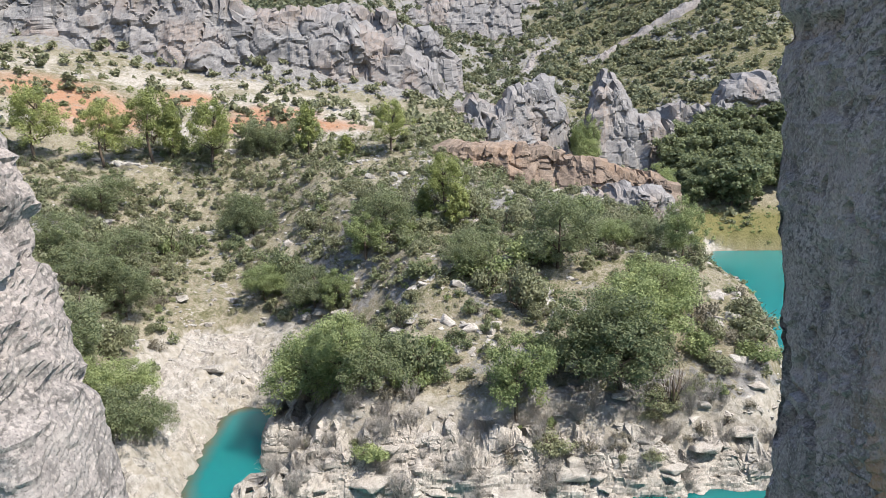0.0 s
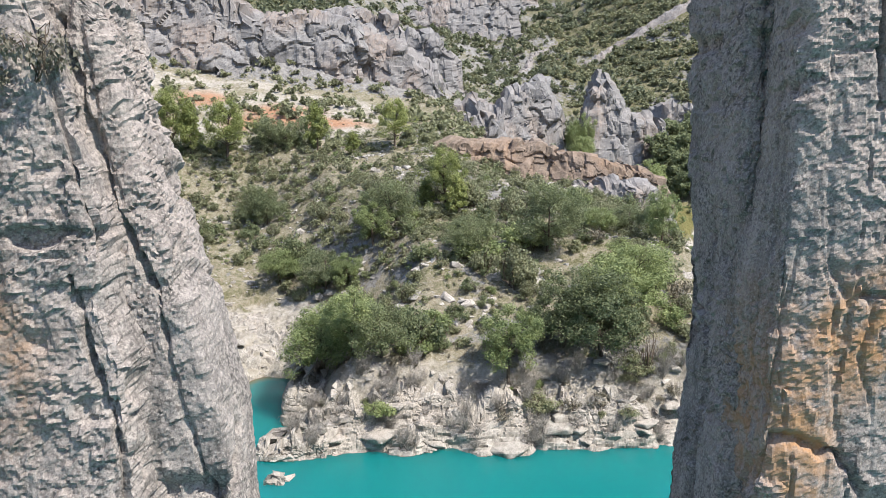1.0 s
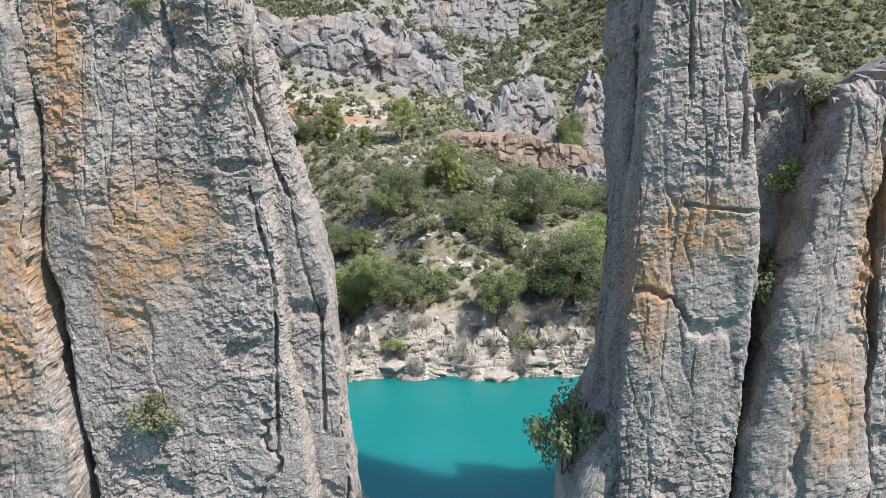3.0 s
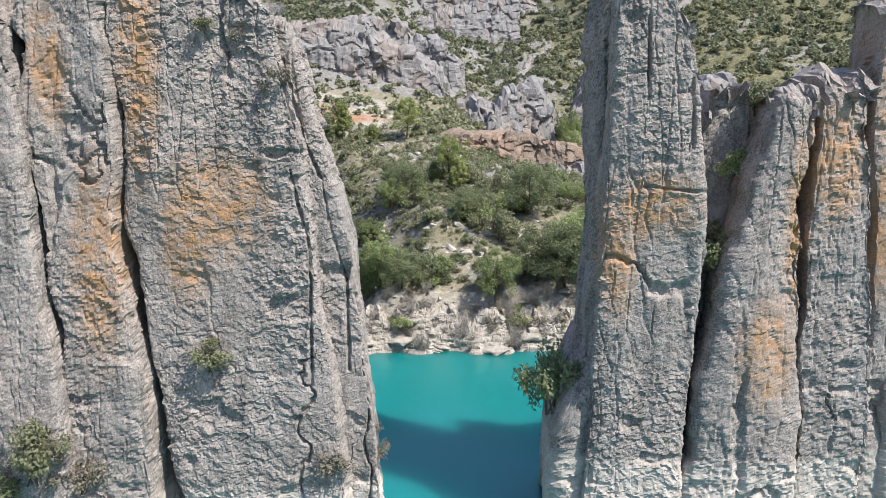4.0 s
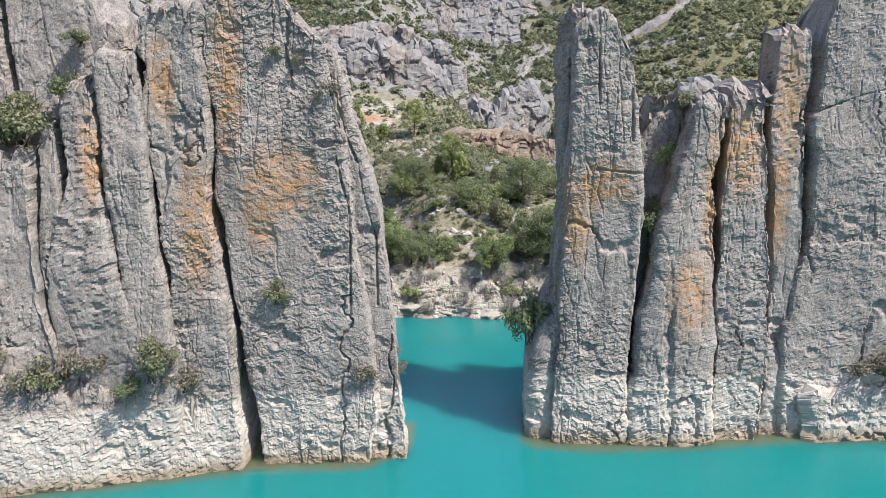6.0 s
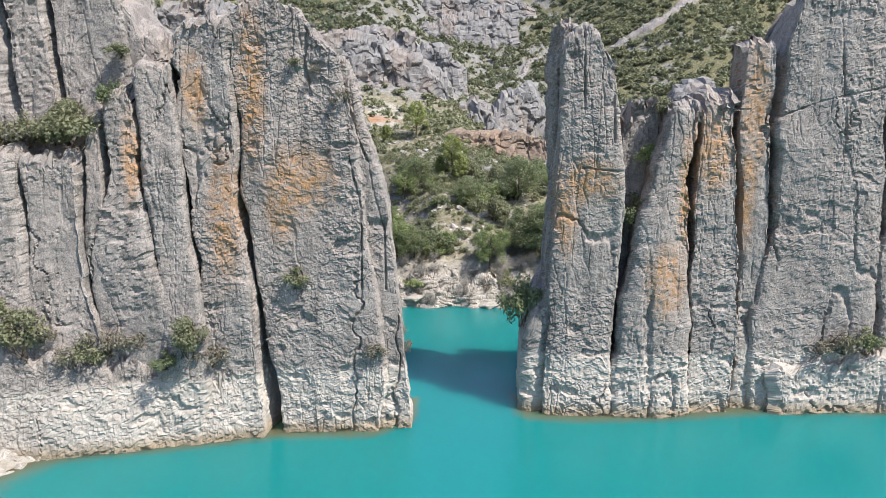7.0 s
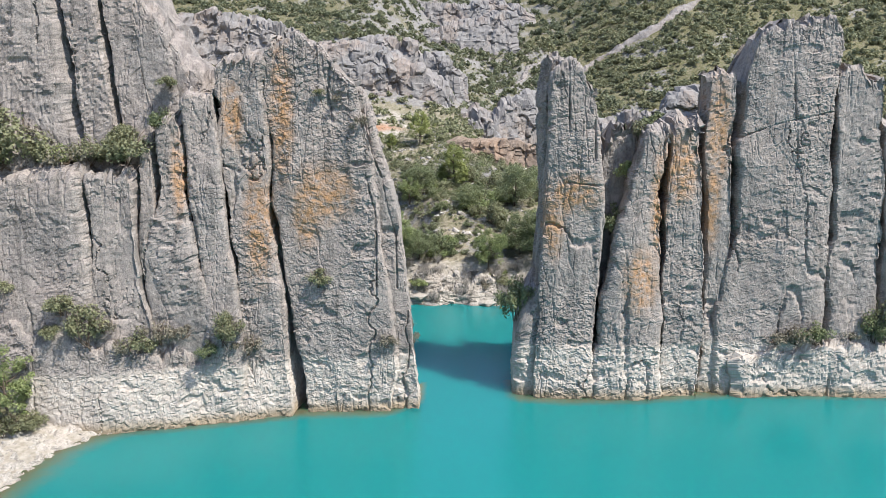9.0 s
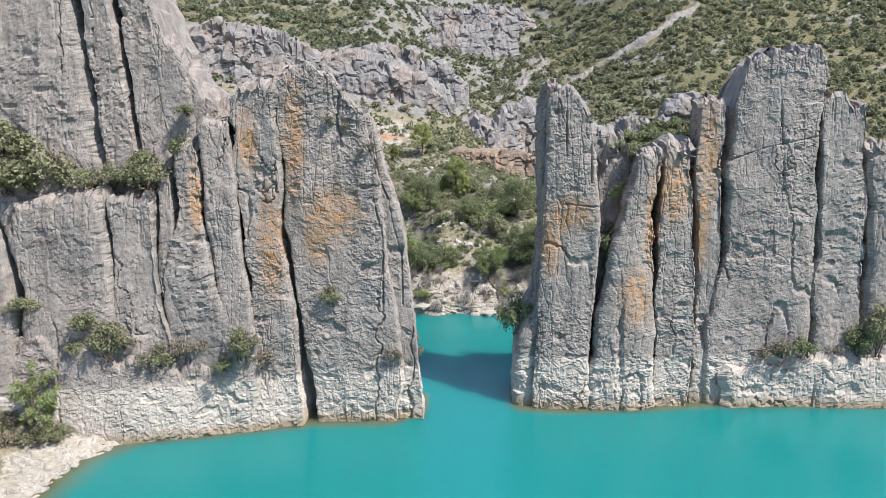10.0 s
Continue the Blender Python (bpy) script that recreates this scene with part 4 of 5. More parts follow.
def tube(path, radii, sides=5):
    """A tapered tube along a path: vertices and quads."""
    path = np.asarray(path, float)
    ang = np.linspace(0, 2 * math.pi, sides, endpoint=False)
    d = np.gradient(path, axis=0)
    d /= np.linalg.norm(d, axis=1)[:, None] + 1e-9
    ref = np.where(np.abs(d[:, 2:3]) > 0.9, np.array([[1.0, 0, 0]]), np.array([[0, 0, 1.0]]))
    a = np.cross(d, ref)
    a /= np.linalg.norm(a, axis=1)[:, None] + 1e-9
    b = np.cross(d, a)
    ring = path[:, None] + np.asarray(radii)[:, None, None] * (np.cos(ang)[None, :, None] * a[:, None] + np.sin(ang)[None, :, None] * b[:, None])
    return ring.reshape(-1, 3), grid_faces(len(path), sides, True)


def joined(pieces):
    vs, fs, k = [], [], 0
    for v, f in pieces:
        vs.append(v)
        fs.append(f + k)
        k += len(v)
    return np.concatenate(vs), np.concatenate(fs)


def limb(rng, start, end, bend, n=6):
    t = np.linspace(0, 1, n)[:, None]
    p = np.asarray(start) * (1 - t) + np.asarray(end) * t
    return p + np.sin(t * math.pi) * rng.normal(size=3) * bend


def plant(name, label, category, wood, leaves, wood_mat, leaf_mat, wood_name="trunk", leaf_name="crown"):
    base = tagged(new(name), label, category)
    if wood:
        o = new(wood_name, mesh_np(wood_name, *wood, wood_mat))
        o.parent = base
    if leaves:
        o = new(leaf_name, mesh_np(leaf_name, *leaves, leaf_mat, False))
        o.parent = base
    return base


def broadleaf(label, seed, h, w, mat, clumps=80, per=170, leaf=0.078, low=0.22):
    rng = np.random.default_rng(seed)
    wood, centres, radii = [], [], []
    top = np.array([rng.normal() * 0.3, rng.normal() * 0.3, h * 0.8])
    wood.append(tube(limb(rng, (0, 0, -0.5), top, 0.25, 9), np.linspace(0.20, 0.03, 9) * h / 7, 7))
    for k in range(11):
        t = rng.uniform(0.22, 0.85)
        ang = k * 2.4 + rng.uniform(-0.4, 0.4)
        reach = w * rng.uniform(0.55, 0.95) * (1.1 - 0.55 * t)
        st = top * t
        en = st + np.array([math.cos(ang) * reach, math.sin(ang) * reach, h * rng.uniform(0.06, 0.24)])
        wood.append(tube(limb(rng, st, en, 0.25, 5), np.linspace(0.075, 0.015, 5) * h / 7, 5))
        for q in range(4):
            centres.append(en + rng.normal(size=3) * np.array([0.14, 0.14, 0.10]) * w * 1.6)
            radii.append(w * rng.uniform(0.18, 0.34))
    while len(centres) < clumps:
        d = rng.normal(size=3)
        d /= np.linalg.norm(d)
        k = rng.uniform(0.62, 1.0) * (1 + 0.25 * math.sin(3 * math.atan2(d[1], d[0]) + seed))
        zc = h * (low + (1 - low) * (0.5 + 0.5 * d[2] * k))
        taper = 1.0 - 0.35 * max(0, (zc / h - 0.55))
        centres.append(np.array([d[0] * k * w * taper, d[1] * k * w * taper, zc]))
        radii.append(w * rng.uniform(0.14, 0.30))
    return plant("tree", label, "tree", joined(wood), leaf_cloud(rng, centres, radii, per, leaf), MAT_BARK, mat)


def pine(label, seed, h, w, mat, per=70, leaf=0.12):
    rng = np.random.default_rng(seed)
    wood, centres, radii = [], [], []
    top = np.array([rng.normal() * 0.4, rng.normal() * 0.3, h * 0.96])
    wood.append(tube(limb(rng, (0, 0, -0.5), top, 0.2, 9), np.linspace(0.16, 0.025, 9) * h / 7, 6))
    tiers = 9
    for k in range(tiers):
        t = 0.30 + 0.68 * k / (tiers - 1)
        for q in range(5):
            ang = q * 1.257 + k * 0.7 + rng.uniform(-0.4, 0.4)
            reach = w * (1.02 - 0.72 * (t - 0.3) / 0.7) * rng.uniform(0.55, 1.1)
            st = top * t
            en = st + np.array([math.cos(ang) * reach, math.sin(ang) * reach, rng.uniform(-0.02, 0.10) * h])
            wood.append(tube(limb(rng, st, en, 0.12, 4), np.linspace(0.045, 0.012, 4) * h / 7, 4))
            for f in (0.55, 0.95):
                if rng.random() < 0.82:
                    centres.append(st * (1 - f) + en * f + rng.normal(size=3) * 0.12 * w)
                    radii.append(w * rng.uniform(0.16, 0.27))
    return plant("pine_tree", label, "pine tree", joined(wood), leaf_cloud(rng, centres, radii, per, leaf, 0.3), MAT_BARK, mat)


def shrub_cloud(seed, clumps=14, per=30, leaf=0.10, tall=0.8, tri=True):
    """A shrub about two metres across: leaves only."""
    rng = np.random.default_rng(seed)
    centres, radii = [], []
    for k in range(clumps):
        a, r = rng.uniform(0, 6.28), math.sqrt(rng.random()) * 0.72
        lob = 1 + 0.3 * math.sin(2 * a + seed)
        centres.append((math.cos(a) * r * lob, math.sin(a) * r * lob, tall * (0.25 + 0.75 * rng.random() * (1.15 - r))))
        radii.append(rng.uniform(0.22, 0.44))
    return leaf_cloud(rng, centres, radii, per, leaf, 0.45, tri)


def twig_cloud(seed, n=34, tall=1.6, wide=0.9, thick=0.018):
    rng = np.random.default_rng(seed)
    out = []
    for k in range(n):
        a, r = rng.uniform(0, 6.28), rng.uniform(0.2, 1.0) * wide
        en = np.array([math.cos(a) * r, math.sin(a) * r, tall * rng.uniform(0.45, 1.0)])
        p = limb(rng, (rng.normal() * 0.1, rng.normal() * 0.1, -0.2), en, 0.14, 5)
        out.append(tube(p, np.linspace(thick, thick * 0.4, 5), 3))
        for q in range(4):
            st = p[rng.integers(1, 5)]
            e2 = st + rng.normal(size=3) * np.array([0.26, 0.26, 0.2]) + np.array([0, 0, 0.22])
            out.append(tube(limb(rng, st, e2, 0.06, 3), np.linspace(thick * 0.6, thick * 0.3, 3), 3))
    return joined(out)


def shrub(name, label, seed, mat, clumps=18, per=100, leaf=0.05, tall=0.85):
    return plant(name, label, "shrub", twig_cloud(seed + 500, 4, 0.8 * tall, 0.6, 0.03), shrub_cloud(seed, clumps, per, leaf, tall), MAT_BARK, mat, "stem", "foliage")


def put(proto, used, x, y, z, scale, turn, stretch=1.0, group=""):
    """Set a plant or rock down: the first time the thing itself, later a copy."""
    m = pose(x, y, z, 0, 0, turn) @ Matrix.Diagonal((scale, scale, scale * stretch, 1))
    if proto in used:
        ob = copy_thing(proto, m)
    else:
        used.add(proto)
        proto.matrix_basis = m
        ob = proto
    if group:
        ob["group"] = group
    return ob


USED = set()
rnd = random.Random(5)

# trees near the shore and on the promontory: kind, x, y, height, width factor
B1 = broadleaf("leafy green broad-leaved tree on the rocky bank", 1, 7.0, 2.9, MAT_LEAF)
B2 = broadleaf("spreading green broad-leaved tree on the rocky bank", 2, 6.0, 3.2, MAT_LEAF, 92, 165)
O1 = broadleaf("dense dark green evergreen oak on the slope", 3, 6.0, 3.0, MAT_OAK, 95, 165, 0.072, 0.12)
W1 = broadleaf("dark leafy tree in the wood beyond the side arm", 5, 6.0, 3.0, MAT_OAK, 70, 60, 0.20, 0.05)
O2 = broadleaf("rounded dark evergreen oak among scrub", 4, 5.0, 2.9, MAT_OAK, 84, 160, 0.072, 0.08)
P1 = broadleaf("light green pine with open rounded crown", 6, 7.0, 2.5, MAT_PINE, 80, 150, 0.075, 0.38)
P2 = pine("young green pine with dense crown", 7, 5.5, 2.2, MAT_PINE, 90, 0.11)
for proto, x, y, h, base_h, w in (
        (B2, -11.8, 61, 6.6, 6, 1.1), (B1, -8.6, 58.5, 7.2, 7, 0.95), (O2, -6.2, 58.5, 5.6, 5, 1.0), 
        (B2, -10.2, 66, 6.2, 6, 1.0), (O2, -13.0, 67, 5.2, 5, 1.0), 
        (B1, 5.8, 56.2, 7.6, 7, 0.95), (O1, 11.2, 59.5, 6.6, 6, 1.0), (O1, 14.8, 57.8, 7.2, 6, 1.05),
        (B2, 17.0, 62, 6.6, 6, 0.95), (B2, 19.5, 64.5, 6.2, 6, 0.9),
        (O1, 11.6, 73.5, 6.6, 6, 1.05), (B2, 18.6, 79, 3.4, 6, 0.9), (O2, 2.6, 73, 4.2, 5, 0.85), 
        (B1, 25.5, 77, 7.4, 7, 0.75), (O2, 22.4, 80, 3.2, 5, 0.9), (B1, -8.8, 81.5, 5.6, 7, 1.1), (O2, -7.0, 84, 5.2, 5, 1.0),
        (P1, 0.4, 88, 8.4, 7, 0.95), (P2, 1.6, 85.5, 5.2, 5.5, 0.9), (P2, -2.4, 89, 4.0, 5.5, 1.0),
        (P1, -8.2, 114, 7.0, 7, 0.98), (P2, -21.2, 116, 7.6, 5.5, 0.89), (P1, -35.8, 113.5, 8.8, 7, 1.02), (P1, -44.6, 113.5, 9.6, 7, 0.94),
        (P2, -42.0, 114.5, 8.4, 5.5, 0.77), (P1, -51.0, 111, 8.6, 7, 0.94), (P1, -60.0, 108.5, 9.4, 7, 0.98), (O2, -29.5, 117, 4.8, 5, 1.0),
        (P2, -14.8, 112.5, 3.8, 5.5, 1.2), (O2, -26.5, 117, 4.2, 5, 1.2), (O1, -28.6, 101, 5.4, 6, 0.95), (O2, -26.6, 100, 4.6, 5, 1.0),
        (O2, -46.5, 99, 5.0, 5, 1.2), (O1, -34.0, 75.5, 5.0, 6, 1.1), (O2, -38.0, 74.5, 4.6, 5, 1.2), (O1, -42, 78, 5.0, 6, 1.1),
        (O2, -38, 84, 4.6, 5, 1.1), (B2, -21.0, 84, 4.2, 6, 1.0), (O2, -14.6, 80, 4.4, 5, 1.0), (B1, -12.0, 78, 5.0, 7, 1.0),
        (O2, -25.2, 52.5, 4.4, 5, 1.0), (B2, -28.2, 53.5, 4.2, 6, 1.0), (O2, -30.5, 57, 5.0, 5, 1.0), (B2, -26.2, 57.5, 4.0, 6, 0.9), (O2, -23.8, 55.4, 3.2, 5, 0.9),
        (B1, 47.5, 163, 10.5, 7, 1.1), (B1, 44.0, 166, 7.5, 7, 1.1), (B1, 33.5, 181, 11.0, 7, 0.6), (B1, 36.0, 183, 13.0, 7, 0.6), (B2, 35.0, 178, 7.0, 6, 0.7)):
    s = h / base_h
    ob = put(proto, USED, x, y, height(x, y) - 0.1, s, rnd.uniform(0, 360), 1.0, "trees on the slopes")
    ob.matrix_basis = ob.matrix_basis @ Matrix.Diagonal((w, w, 1, 1))
# the dark wood beyond the side arm
for k in range(70):
    x, y = rnd.uniform(56, 112), rnd.uniform(163, 200)
    put(W1, USED, x, y, height(x, y) - 0.3, rnd.uniform(0.85, 1.45), rnd.uniform(0, 360), 1.0, "dark wood beyond the side arm")

# shrubs one could count, on the near slopes
S_GREEN = [shrub("shrub", "green evergreen shrub on the stony slope", 21 + k, MAT_SCRUB, tall=0.8 + 0.15 * k) for k in range(3)]
S_DARK = [shrub("shrub", "dark green dense shrub on the slope", 31 + k, MAT_OAK, 20, 100, 0.05, 0.9) for k in range(2)]
S_LEAF = [shrub("shrub", "fresh green leafy shrub", 41 + k, MAT_LEAF, 20, 100, 0.052, 1.0) for k in range(2)]
S_DRY = [shrub("dry_shrub", "dry grey-green shrub on stony ground", 51 + k, MAT_DRY, 14, 46, 0.055, 0.6) for k in range(2)]
TWIGS = [plant("bare_shrub", "leafless grey shrub on the pale shore rock", "bare shrub", twig_cloud(61 + k), None, MAT_TWIG, None, "bare_crown") for k in range(2)]


# bushes that cling to the wall: kind, x, y, z, radius, height factor
WALL_BUSHES = (
    (S_GREEN, -36.7, 8.4, 26.4, 1.9, 1.0), (S_LEAF, -39.0, 8.0, 26.2, 1.7, 0.9), (S_GREEN, -34.4, 8.4, 26.6, 1.5, 1.1), (S_DARK, -29.3, 8.8, 29.4, 1.4, 1.3),
    (S_GREEN, -28.7, 9.6, 33.8, 1.1, 0.9), (S_GREEN, -33.6, 9.4, 28.2, 1.3, 1.1), (S_GREEN, -47.5, 8.2, 29.2, 1.7, 0.8), (S_DRY, -42.6, 8.0, 29.2, 1.3, 0.8),
    (S_GREEN, -38.6, 3.4, 12.2, 1.4, 1.1), (S_GREEN, -36.2, 3.2, 9.2, 1.4, 1.1), (S_GREEN, -39.6, 3.2, 9.8, 1.2, 0.9), (S_GREEN, -45.0, 3.8, 14.0, 1.4, 0.9),
    (S_DRY, -33.1, 4.2, 8.0, 1.5, 1.3), (S_DRY, -29.7, 5.2, 8.8, 1.2, 1.2), (S_DARK, -24.8, 4.8, 7.4, 1.4, 1.0), (S_GREEN, -23.2, 5.2, 8.6, 1.1, 1.2),
    (S_DRY, -21.3, 6.4, 7.2, 1.2, 1.0), (S_GREEN, -13.6, 9.7, 33.0, 0.55, 0.9), (S_DRY, -11.8, 9.8, 32.4, 0.5, 0.9), (S_DRY, -10.4, 9.9, 29.4, 0.45, 1.2),
    (S_LEAF, 19.3, 16.6, 24.0, 1.5, 1.2), (S_GREEN, 20.4, 17.0, 28.2, 0.9, 0.9), (S_DARK, 17.7, 15.8, 18.2, 1.4, 1.5), (S_DRY, 35.2, 12.6, 6.0, 1.2, 1.0),
    (S_DARK, 39.4, 12.6, 6.2, 1.4, 1.1), (S_DRY, 37.6, 12.7, 6.2, 1.4, 1.0), (S_DARK, 46.1, 13.2, 6.3, 1.3, 1.0), (S_GREEN, 48.4, 12.8, 6.6, 1.4, 1.6),
    (S_DRY, 43.6, 13.0, 6.3, 0.9, 0.7), (S_DARK, 6.9, 15.2, 8.6, 1.5, 1.2), (S_GREEN, -14.2, 8.5, 13.6, 0.6, 1.0), (S_GREEN, -13.9, 8.7, 14.9, 0.5, 0.9),
    (S_DRY, -7.3, 8.0, 7.3, 0.9, 1.4), (S_DRY, -4.7, 10.8, 8.6, 0.6, 1.2), (S_DRY, -4.4, 11.0, 6.8, 0.6, 1.2), (S_GREEN, -8.7, 13.5, 24.6, 0.5, 0.8), (S_DRY, -9.4, 9.5, 30.0, 0.6, 1.2),
    (S_GREEN, -41.0, 7.4, 26.4, 1.5, 1.0), (S_GREEN, -44.2, 7.2, 26.6, 1.6, 0.9), (S_DARK, -46.4, 6.8, 26.4, 1.5, 1.0), (S_GREEN, -32.4, 8.0, 26.4, 1.0, 1.0),
    (S_DRY, -38.0, 6.6, 26.4, 1.2, 0.9), (S_DRY, -27.2, 5.4, 9.2, 1.0, 1.1), (S_DRY, -34.8, 3.9, 10.2, 0.9, 1.0), (S_GREEN, -31.4, 4.4, 7.6, 0.9, 1.1), (S_DRY, -22.0, 5.9, 9.4, 0.8, 1.0))
for kinds, x, y, z, r, tall in WALL_BUSHES:
    put(rnd.choice(kinds), USED, x, y, z, r * (1.25 if z > 25 and x < -28 else 1.0), rnd.uniform(0, 360), tall, "bushes on the rock wall")
# the near bank with its young tree and grass
YOUNG = broadleaf("young slender tree with thin green crown", 8, 6.5, 1.9, MAT_LEAF, 64, 90, 0.085, 0.16)
put(YOUNG, USED, -42.6, 0.9, height(-42.6, 0.9) - 0.1, 1.15, 40, 1.0, "trees on the slopes")
for x, y, r in ((-44.6, -1.6, 1.2), (-42.2, -0.6, 0.9), (-46.5, 0.5, 1.4), (-41.0, 0.8, 0.7), (-44.0, -4.8, 1.0), (-42.6, -7.4, 0.8), (-47.5, -3.5, 1.5)):
    put(rnd.choice(S_DRY + S_GREEN), USED, x, y, height(x, y), r, rnd.uniform(0, 360), 0.9, "shrubs on the near bank")


def clear_of_gully(x, y):
    d, _ = seg_dist(np.array([x]), np.array([y]), GULLY[:3])
    e, _ = seg_dist(np.array([x]), np.array([y]), INLET)
    return d[0] > 6.0 and e[0] > 6.5


count = 0
while count < 250:
    x, y = rnd.uniform(-46, 30), rnd.uniform(55, 96)
    z = height(x, y)
    if z < 4.6 + rnd.random() * 2 or not clear_of_gully(x, y):
        continue
    kind = rnd.random()
    proto = rnd.choice(S_GREEN if kind < 0.50 else S_DARK if kind < 0.66 else S_LEAF if kind < 0.78 else S_DRY)
    put(proto, USED, x, y, z - 0.1, rnd.choice((0.5, 0.65, 0.85, 1.1, 1.45)) * rnd.uniform(0.85, 1.15), rnd.uniform(0, 360), rnd.uniform(0.8, 1.25), "shrubs on the slopes")
    count += 1
# low shrubs in the clefts of the bank
for k in range(46):
    x = rnd.uniform(-15, 26)
    y = rnd.uniform(52.5, 57.5) + max(0, x - 20) * 0.5
    z = shore_top(x, y)
    if z > 2.2:
        put(rnd.choice(S_DRY + S_DRY + S_GREEN + S_LEAF), USED, x, y, z - 0.1, rnd.uniform(0.3, 0.85), rnd.uniform(0, 360), 0.9, "shrubs on the slopes")
# a dead tree on the bank
dead = plant("dead_tree", "dead leafless dark tree on the rocky bank", "dead tree", joined([twig_cloud(71, 16, 3.6, 1.7, 0.05), tube([(0, 0, -0.4), (0.1, 0, 1.2), (0.0, 0.1, 2.2)], (0.16, 0.12, 0.07), 7)]), None, MAT_BARK, None, "trunk")
dead.matrix_basis = pose(18.6, 56.6, shore_top(18.6, 56.6))
# bare grey shrubs along the shore
for k in range(120):
    x = rnd.uniform(-16, 27)
    y = rnd.uniform(50.2, 57.5) + (max(0, x - 20) * 0.5)
    z = shore_top(x, y)
    if 0.2 < z < 7:
        put(TWIGS[k % 2], USED, x, y, z - 0.05, rnd.uniform(0.5, 1.4), rnd.uniform(0, 360), 1.0, "bare shrubs along the shore")


def stuff(name, label, protos, mat, spots, shade=False):
    """Many plants that nobody could count, as one mesh. spots: x, y, z, size."""
    rng = np.random.default_rng(len(spots))
    vs, fs, k = [], [], 0
    for x, y, z, s in spots:
        v, f = protos[rng.integers(len(protos))]
        a = rng.uniform(0, 6.283)
        c, sn = math.cos(a) * s, math.sin(a) * s
        w = np.stack([v[:, 0] * c - v[:, 1] * sn + x, v[:, 0] * sn + v[:, 1] * c + y, v[:, 2] * s * rng.uniform(0.8, 1.2) + z], 1)
        vs.append(w)
        fs.append(f + k)
        k += len(v)
    me = mesh_np(name, np.concatenate(vs), np.concatenate(fs), mat, shade)
    return tagged(new(name, me), label, "scrub", kind="stuff")


def spots(n, x0, x1, y0, y1, sizes, seed, keep):
    rng = np.random.default_rng(seed)
    x, y = rng.uniform(x0, x1, n), rng.uniform(y0, y1, n)
    z = heights(x, y)
    ok = keep(x, y, z, rng.random(n))
    s = rng.choice(sizes, n) * rng.uniform(0.8, 1.25, n)
    return np.stack([x, y, z - 0.1, s], 1)[ok]


def on_slope(x, y, z, r):
    p = np.stack([x, y, z], 1)
    dens = smooth(-0.5, 0.45, fbm(p / 12, 3, 55))
    d, _ = seg_dist(x, y, GULLY[:3])
    bare = smooth(116, 126, y) * smooth(172, 160, y) * smooth(6, -14, x)
    crown = smooth(165, 178, y) * smooth(345, 300, y) * smooth(48, 30, x) * smooth(-60, -40, x)
    cliff = smooth(166, 172, y) * smooth(190, 182, y) * smooth(6, -10, x)
    clear = (seg_dist(x, y, RIB)[0] > 3.8) & (seg_dist(x, y, STREAK)[0] > 3.0)
    return clear & (z > 4.5) & (d > 4.5) & (r < np.clip(dens + 0.35, 0.3, 1) * (1 - 0.62 * bare) * (1 - 0.7 * cliff) * (1 - 0.15 * crown)) & (np.abs(x) < 0.75 * y + 12)


MID = [shrub_cloud(80 + k, 10, 20, 0.10, 0.95) for k in range(5)]
LOW = [shrub_cloud(85 + k, 8, 8, 0.17, 0.7) for k in range(5)]
FAR = [shrub_cloud(90 + k, 9, 8, 0.24, 1.0) for k in range(5)]
MAT_FAR_LEAF = leaf_material("far_scrub_leaves", (0.105, 0.122, 0.078), (0.225, 0.245, 0.152), 0.4)
stuff("scrub", "grey-green scrub over the near slopes", MID, MAT_SCRUB, spots(3900, -80, 44, 58, 142, (0.3, 0.45, 0.6, 0.8, 1.1), 1, on_slope))
stuff("scrub", "mixed green scrub below the pines", MID, MAT_SCRUB, spots(1300, -72, 30, 78, 122, (0.6, 0.9, 1.2, 1.5), 16, on_slope))
stuff("scrub", "dark scrub over the near slopes", MID, MAT_OAK, spots(1100, -80, 44, 62, 150, (0.4, 0.7, 1.0, 1.3), 2, on_slope))
stuff("scrub", "fresh green scrub over the near slopes", MID, MAT_LEAF, spots(600, -80, 44, 60, 150, (0.4, 0.6, 0.9), 8, on_slope))
stuff("dry_scrub", "dry grass and low scrub over the slopes", LOW, MAT_DRY, spots(3600, -80, 44, 57, 142, (0.2, 0.3, 0.45), 3, on_slope))
stuff("far_scrub", "green scrub over the far slopes", FAR, MAT_SCRUB, spots(5600, -170, 230, 128, 330, (0.7, 1.0, 1.4, 1.9), 4, on_slope))
stuff("far_scrub", "dark scrub over the far slopes", FAR, MAT_FAR_LEAF, spots(5400, -200, 280, 180, 420, (1.2, 1.7, 2.4), 5, on_slope))
stuff("far_scrub", "dark scrub high on the far slopes", FAR, MAT_FAR_LEAF, spots(2500, -300, 420, 330, 560, (1.8, 2.6, 3.4), 6, on_slope))
stuff("far_scrub", "low scrub over the scree below the cliffs", FAR, MAT_SCRUB, spots(850, -100, 5, 116, 172, (0.5, 0.8, 1.1, 1.5), 12, on_slope))
stuff("far_scrub", "dense green scrub on the slope beyond the side arm", FAR, MAT_SCRUB, spots(3600, 40, 250, 178, 345, (0.9, 1.3, 1.8, 2.3), 14, on_slope))
stuff("grass", "reeds and grass by the side arm", LOW, MAT_LEAF, spots(1100, 48, 110, 140, 170, (0.3, 0.45, 0.7), 7, lambda x, y, z, r: (z > 1.2) & (z < 8)))


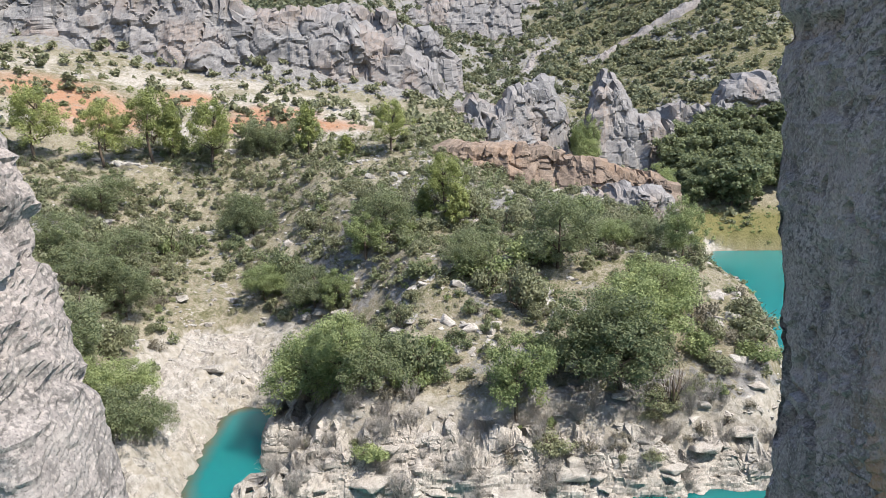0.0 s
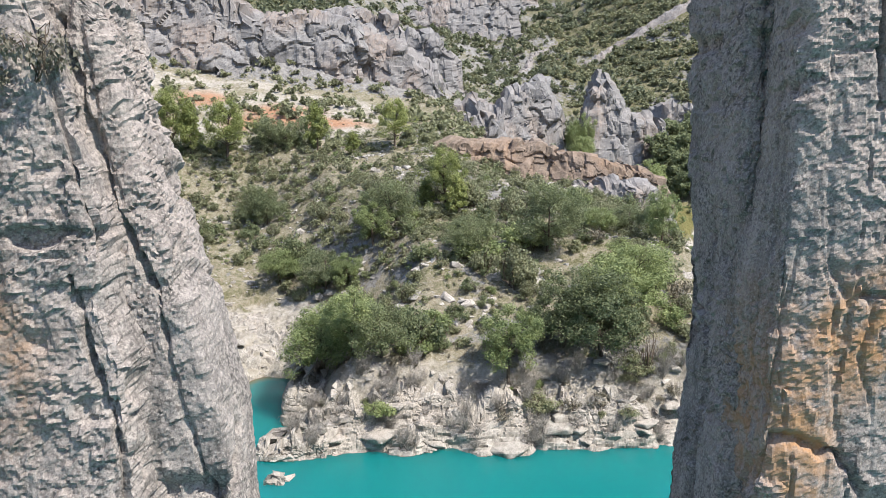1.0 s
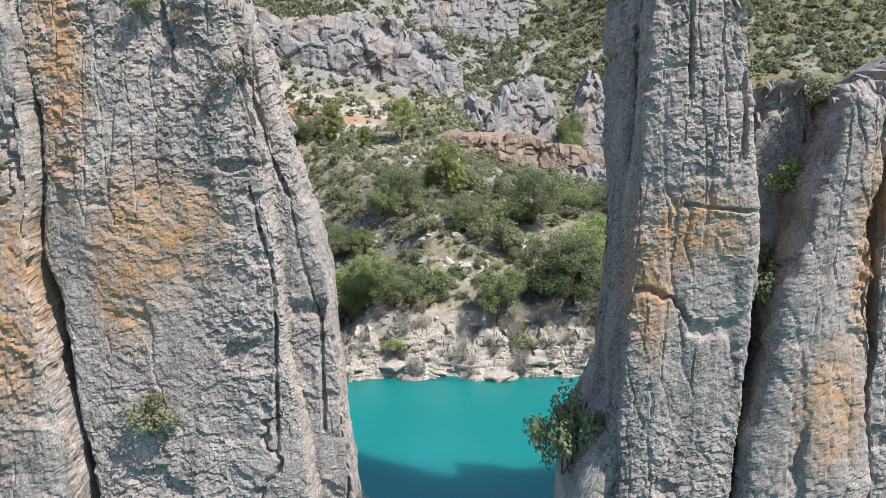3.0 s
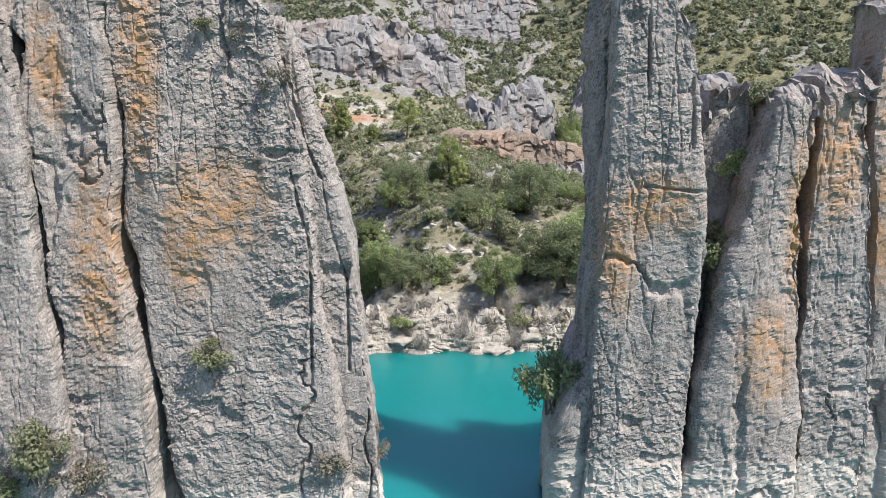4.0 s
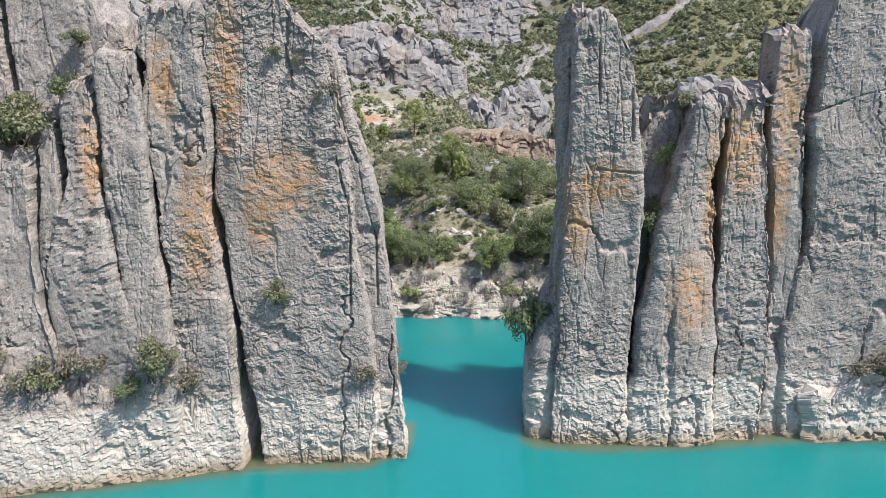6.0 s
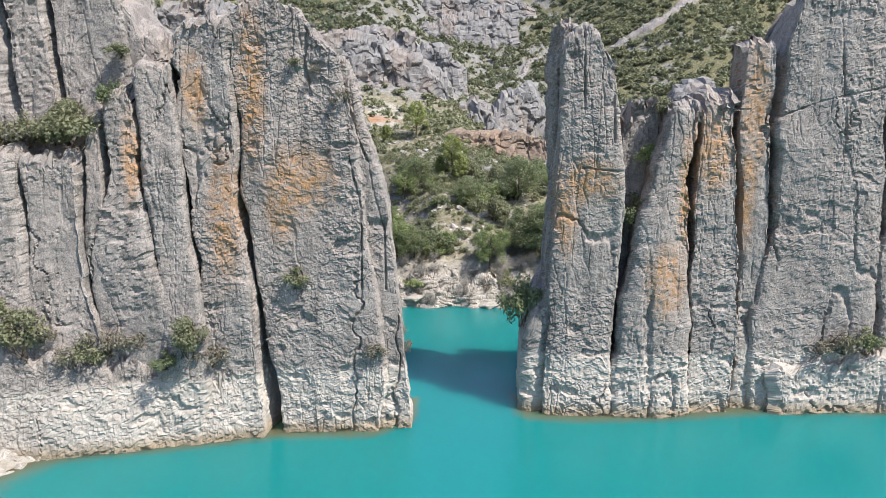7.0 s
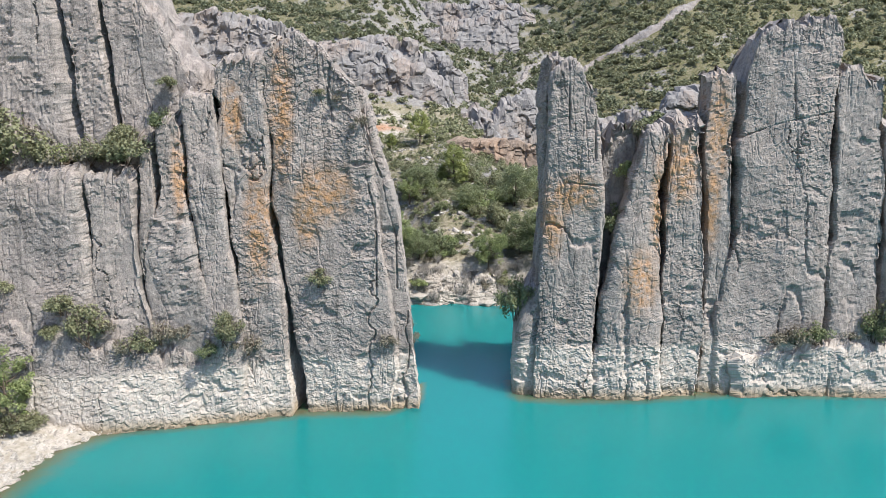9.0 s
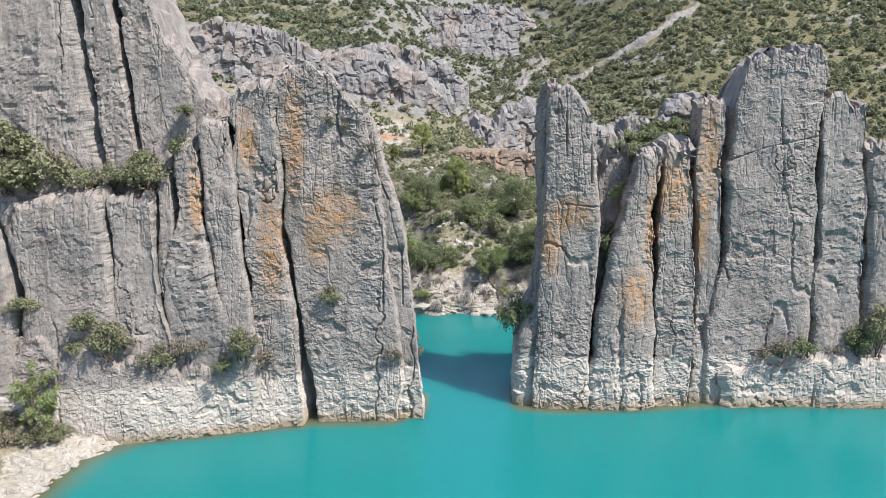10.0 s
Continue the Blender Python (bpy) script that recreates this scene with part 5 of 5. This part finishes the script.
# ---- loose rocks ----
def boulder(seed, flat, label, name="boulder"):
    """An angular block: the hull of points on a rough box, with its edges broken."""
    rng = np.random.default_rng(seed)
    bm = bmesh.new()
    for k in range(22):
        p = rng.uniform(-1, 1, 3)
        p /= max(abs(p)) ** 0.8
        bm.verts.new(p * np.array([1.2, 0.85, flat]) * rng.uniform(0.75, 1.0))
    hull = bmesh.ops.convex_hull(bm, input=bm.verts)
    bmesh.ops.delete(bm, geom=list({e for e in hull["geom_interior"] + hull["geom_unused"] if isinstance(e, bmesh.types.BMVert)}), context="VERTS")
    bmesh.ops.dissolve_limit(bm, angle_limit=0.25, verts=bm.verts, edges=bm.edges)
    bmesh.ops.bevel(bm, geom=bm.edges, offset=0.05, segments=1, affect="EDGES")
    bmesh.ops.triangulate(bm, faces=bm.faces)
    me = bpy.data.meshes.new(name)
    bm.to_mesh(me)
    bm.free()
    me.materials.append(MAT_PALE_ROCK)
    return tagged(new(name, me), label, "rock")


BOULDERS = [boulder(k, 0.7, "angular bleached limestone boulder on the shore") for k in range(4)]
SLABS = [boulder(10 + k, 0.33, "flat bleached limestone slab on the shore", "rock_slab") for k in range(4)]
for k in range(110):
    x = rnd.uniform(-16, 27)
    y = rnd.uniform(50.5, 57.5) + max(0, x - 20) * 0.6
    z = shore_top(x, y)
    if -0.5 < z < 6.2:
        put(rnd.choice(BOULDERS + SLABS + SLABS), USED, x, y, z - 0.05, rnd.choice((0.25, 0.35, 0.5, 0.7, 1.0, 1.4)) * rnd.uniform(0.7, 1.2), rnd.uniform(-30, 30), 1.0, "rocks along the shore")
for k in range(90):
    t = rnd.random()
    gx, gy = np.interp(t, (0, 0.33, 0.66, 1), [q[0] for q in GULLY]), np.interp(t, (0, 0.33, 0.66, 1), [q[1] for q in GULLY])
    x, y = gx + rnd.gauss(0, 3.2), gy + rnd.gauss(0, 2)
    z = height(x, y)
    if z > 0:
        put(rnd.choice(BOULDERS + SLABS), USED, x, y, z - 0.05, rnd.choice((0.3, 0.4, 0.6, 0.9)), rnd.uniform(0, 360), 1.0, "rocks in the gully")


def tuft_cloud(seed, n=26):
    """A tuft of grass: thin bent blades."""
    rng = np.random.default_rng(seed)
    a, r = rng.uniform(0, 6.283, n), rng.uniform(0.0, 0.35, n)
    foot = np.stack([np.cos(a) * r, np.sin(a) * r, np.full(n, -0.05)], 1)
    tip = foot + np.stack([np.cos(a) * rng.uniform(0.1, 0.6, n), np.sin(a) * rng.uniform(0.1, 0.6, n), rng.uniform(0.5, 1.1, n)], 1)
    side = np.stack([-np.sin(a), np.cos(a), np.zeros(n)], 1) * 0.035
    return np.stack([foot - side, foot + side, tip], 1).reshape(-1, 3), np.arange(n * 3).reshape(-1, 3)


stuff("grass", "dry grass tufts on the near bank", [tuft_cloud(120 + k) for k in range(4)], MAT_LEAF, spots(1500, -56, -38, -34, 3, (0.4, 0.6, 0.9), 15, lambda x, y, z, r: (z > 1.1 + r) & (z < 9)))


def stones(name, label, n, x0, x1, y0, y1, sizes, mat, seed, keep):
    """Loose stones that nobody could count, as one mesh."""
    rng = np.random.default_rng(seed)
    kinds = []
    for k in range(6):
        bm = bmesh.new()
        for q in range(12):
            bm.verts.new(rng.uniform(-1, 1, 3) * np.array([1.1, 0.8, 0.55]))
        hull = bmesh.ops.convex_hull(bm, input=bm.verts)
        bmesh.ops.delete(bm, geom=list({e for e in hull["geom_interior"] + hull["geom_unused"] if isinstance(e, bmesh.types.BMVert)}), context="VERTS")
        bm.verts.index_update()
        kinds.append((np.array([q.co[:] for q in bm.verts]), np.array([[q.index for q in f.verts] for f in bm.faces])))
        bm.free()
    at = spots(n, x0, x1, y0, y1, sizes, seed, keep)
    ob = stuff(name, label, kinds, mat, at)
    ob["category"] = "stones"
    return ob


stones("stones", "loose grey limestone stones on the slope", 6000, -60, 40, 56, 130, (0.10, 0.16, 0.25, 0.4), MAT_OUTCROP, 31, lambda x, y, z, r: (z > 4) & (fbm(np.stack([x, y, z], 1) / 8, 3, 91) > -0.1))
stones("stones", "loose pale stones along the shore and gully", 2600, -30, 34, 50, 90, (0.10, 0.16, 0.26, 0.4), MAT_PALE_ROCK, 32, lambda x, y, z, r: (z > -0.2) & ((z < 5.5) | (seg_dist(x, y, GULLY)[0] < 6)))
stones("stones", "loose pale stones on the near bank", 1500, -52, -31, -30, 4, (0.08, 0.13, 0.2, 0.32), MAT_PALE_ROCK, 33, lambda x, y, z, r: (z > -0.15) & (z < 1.9))
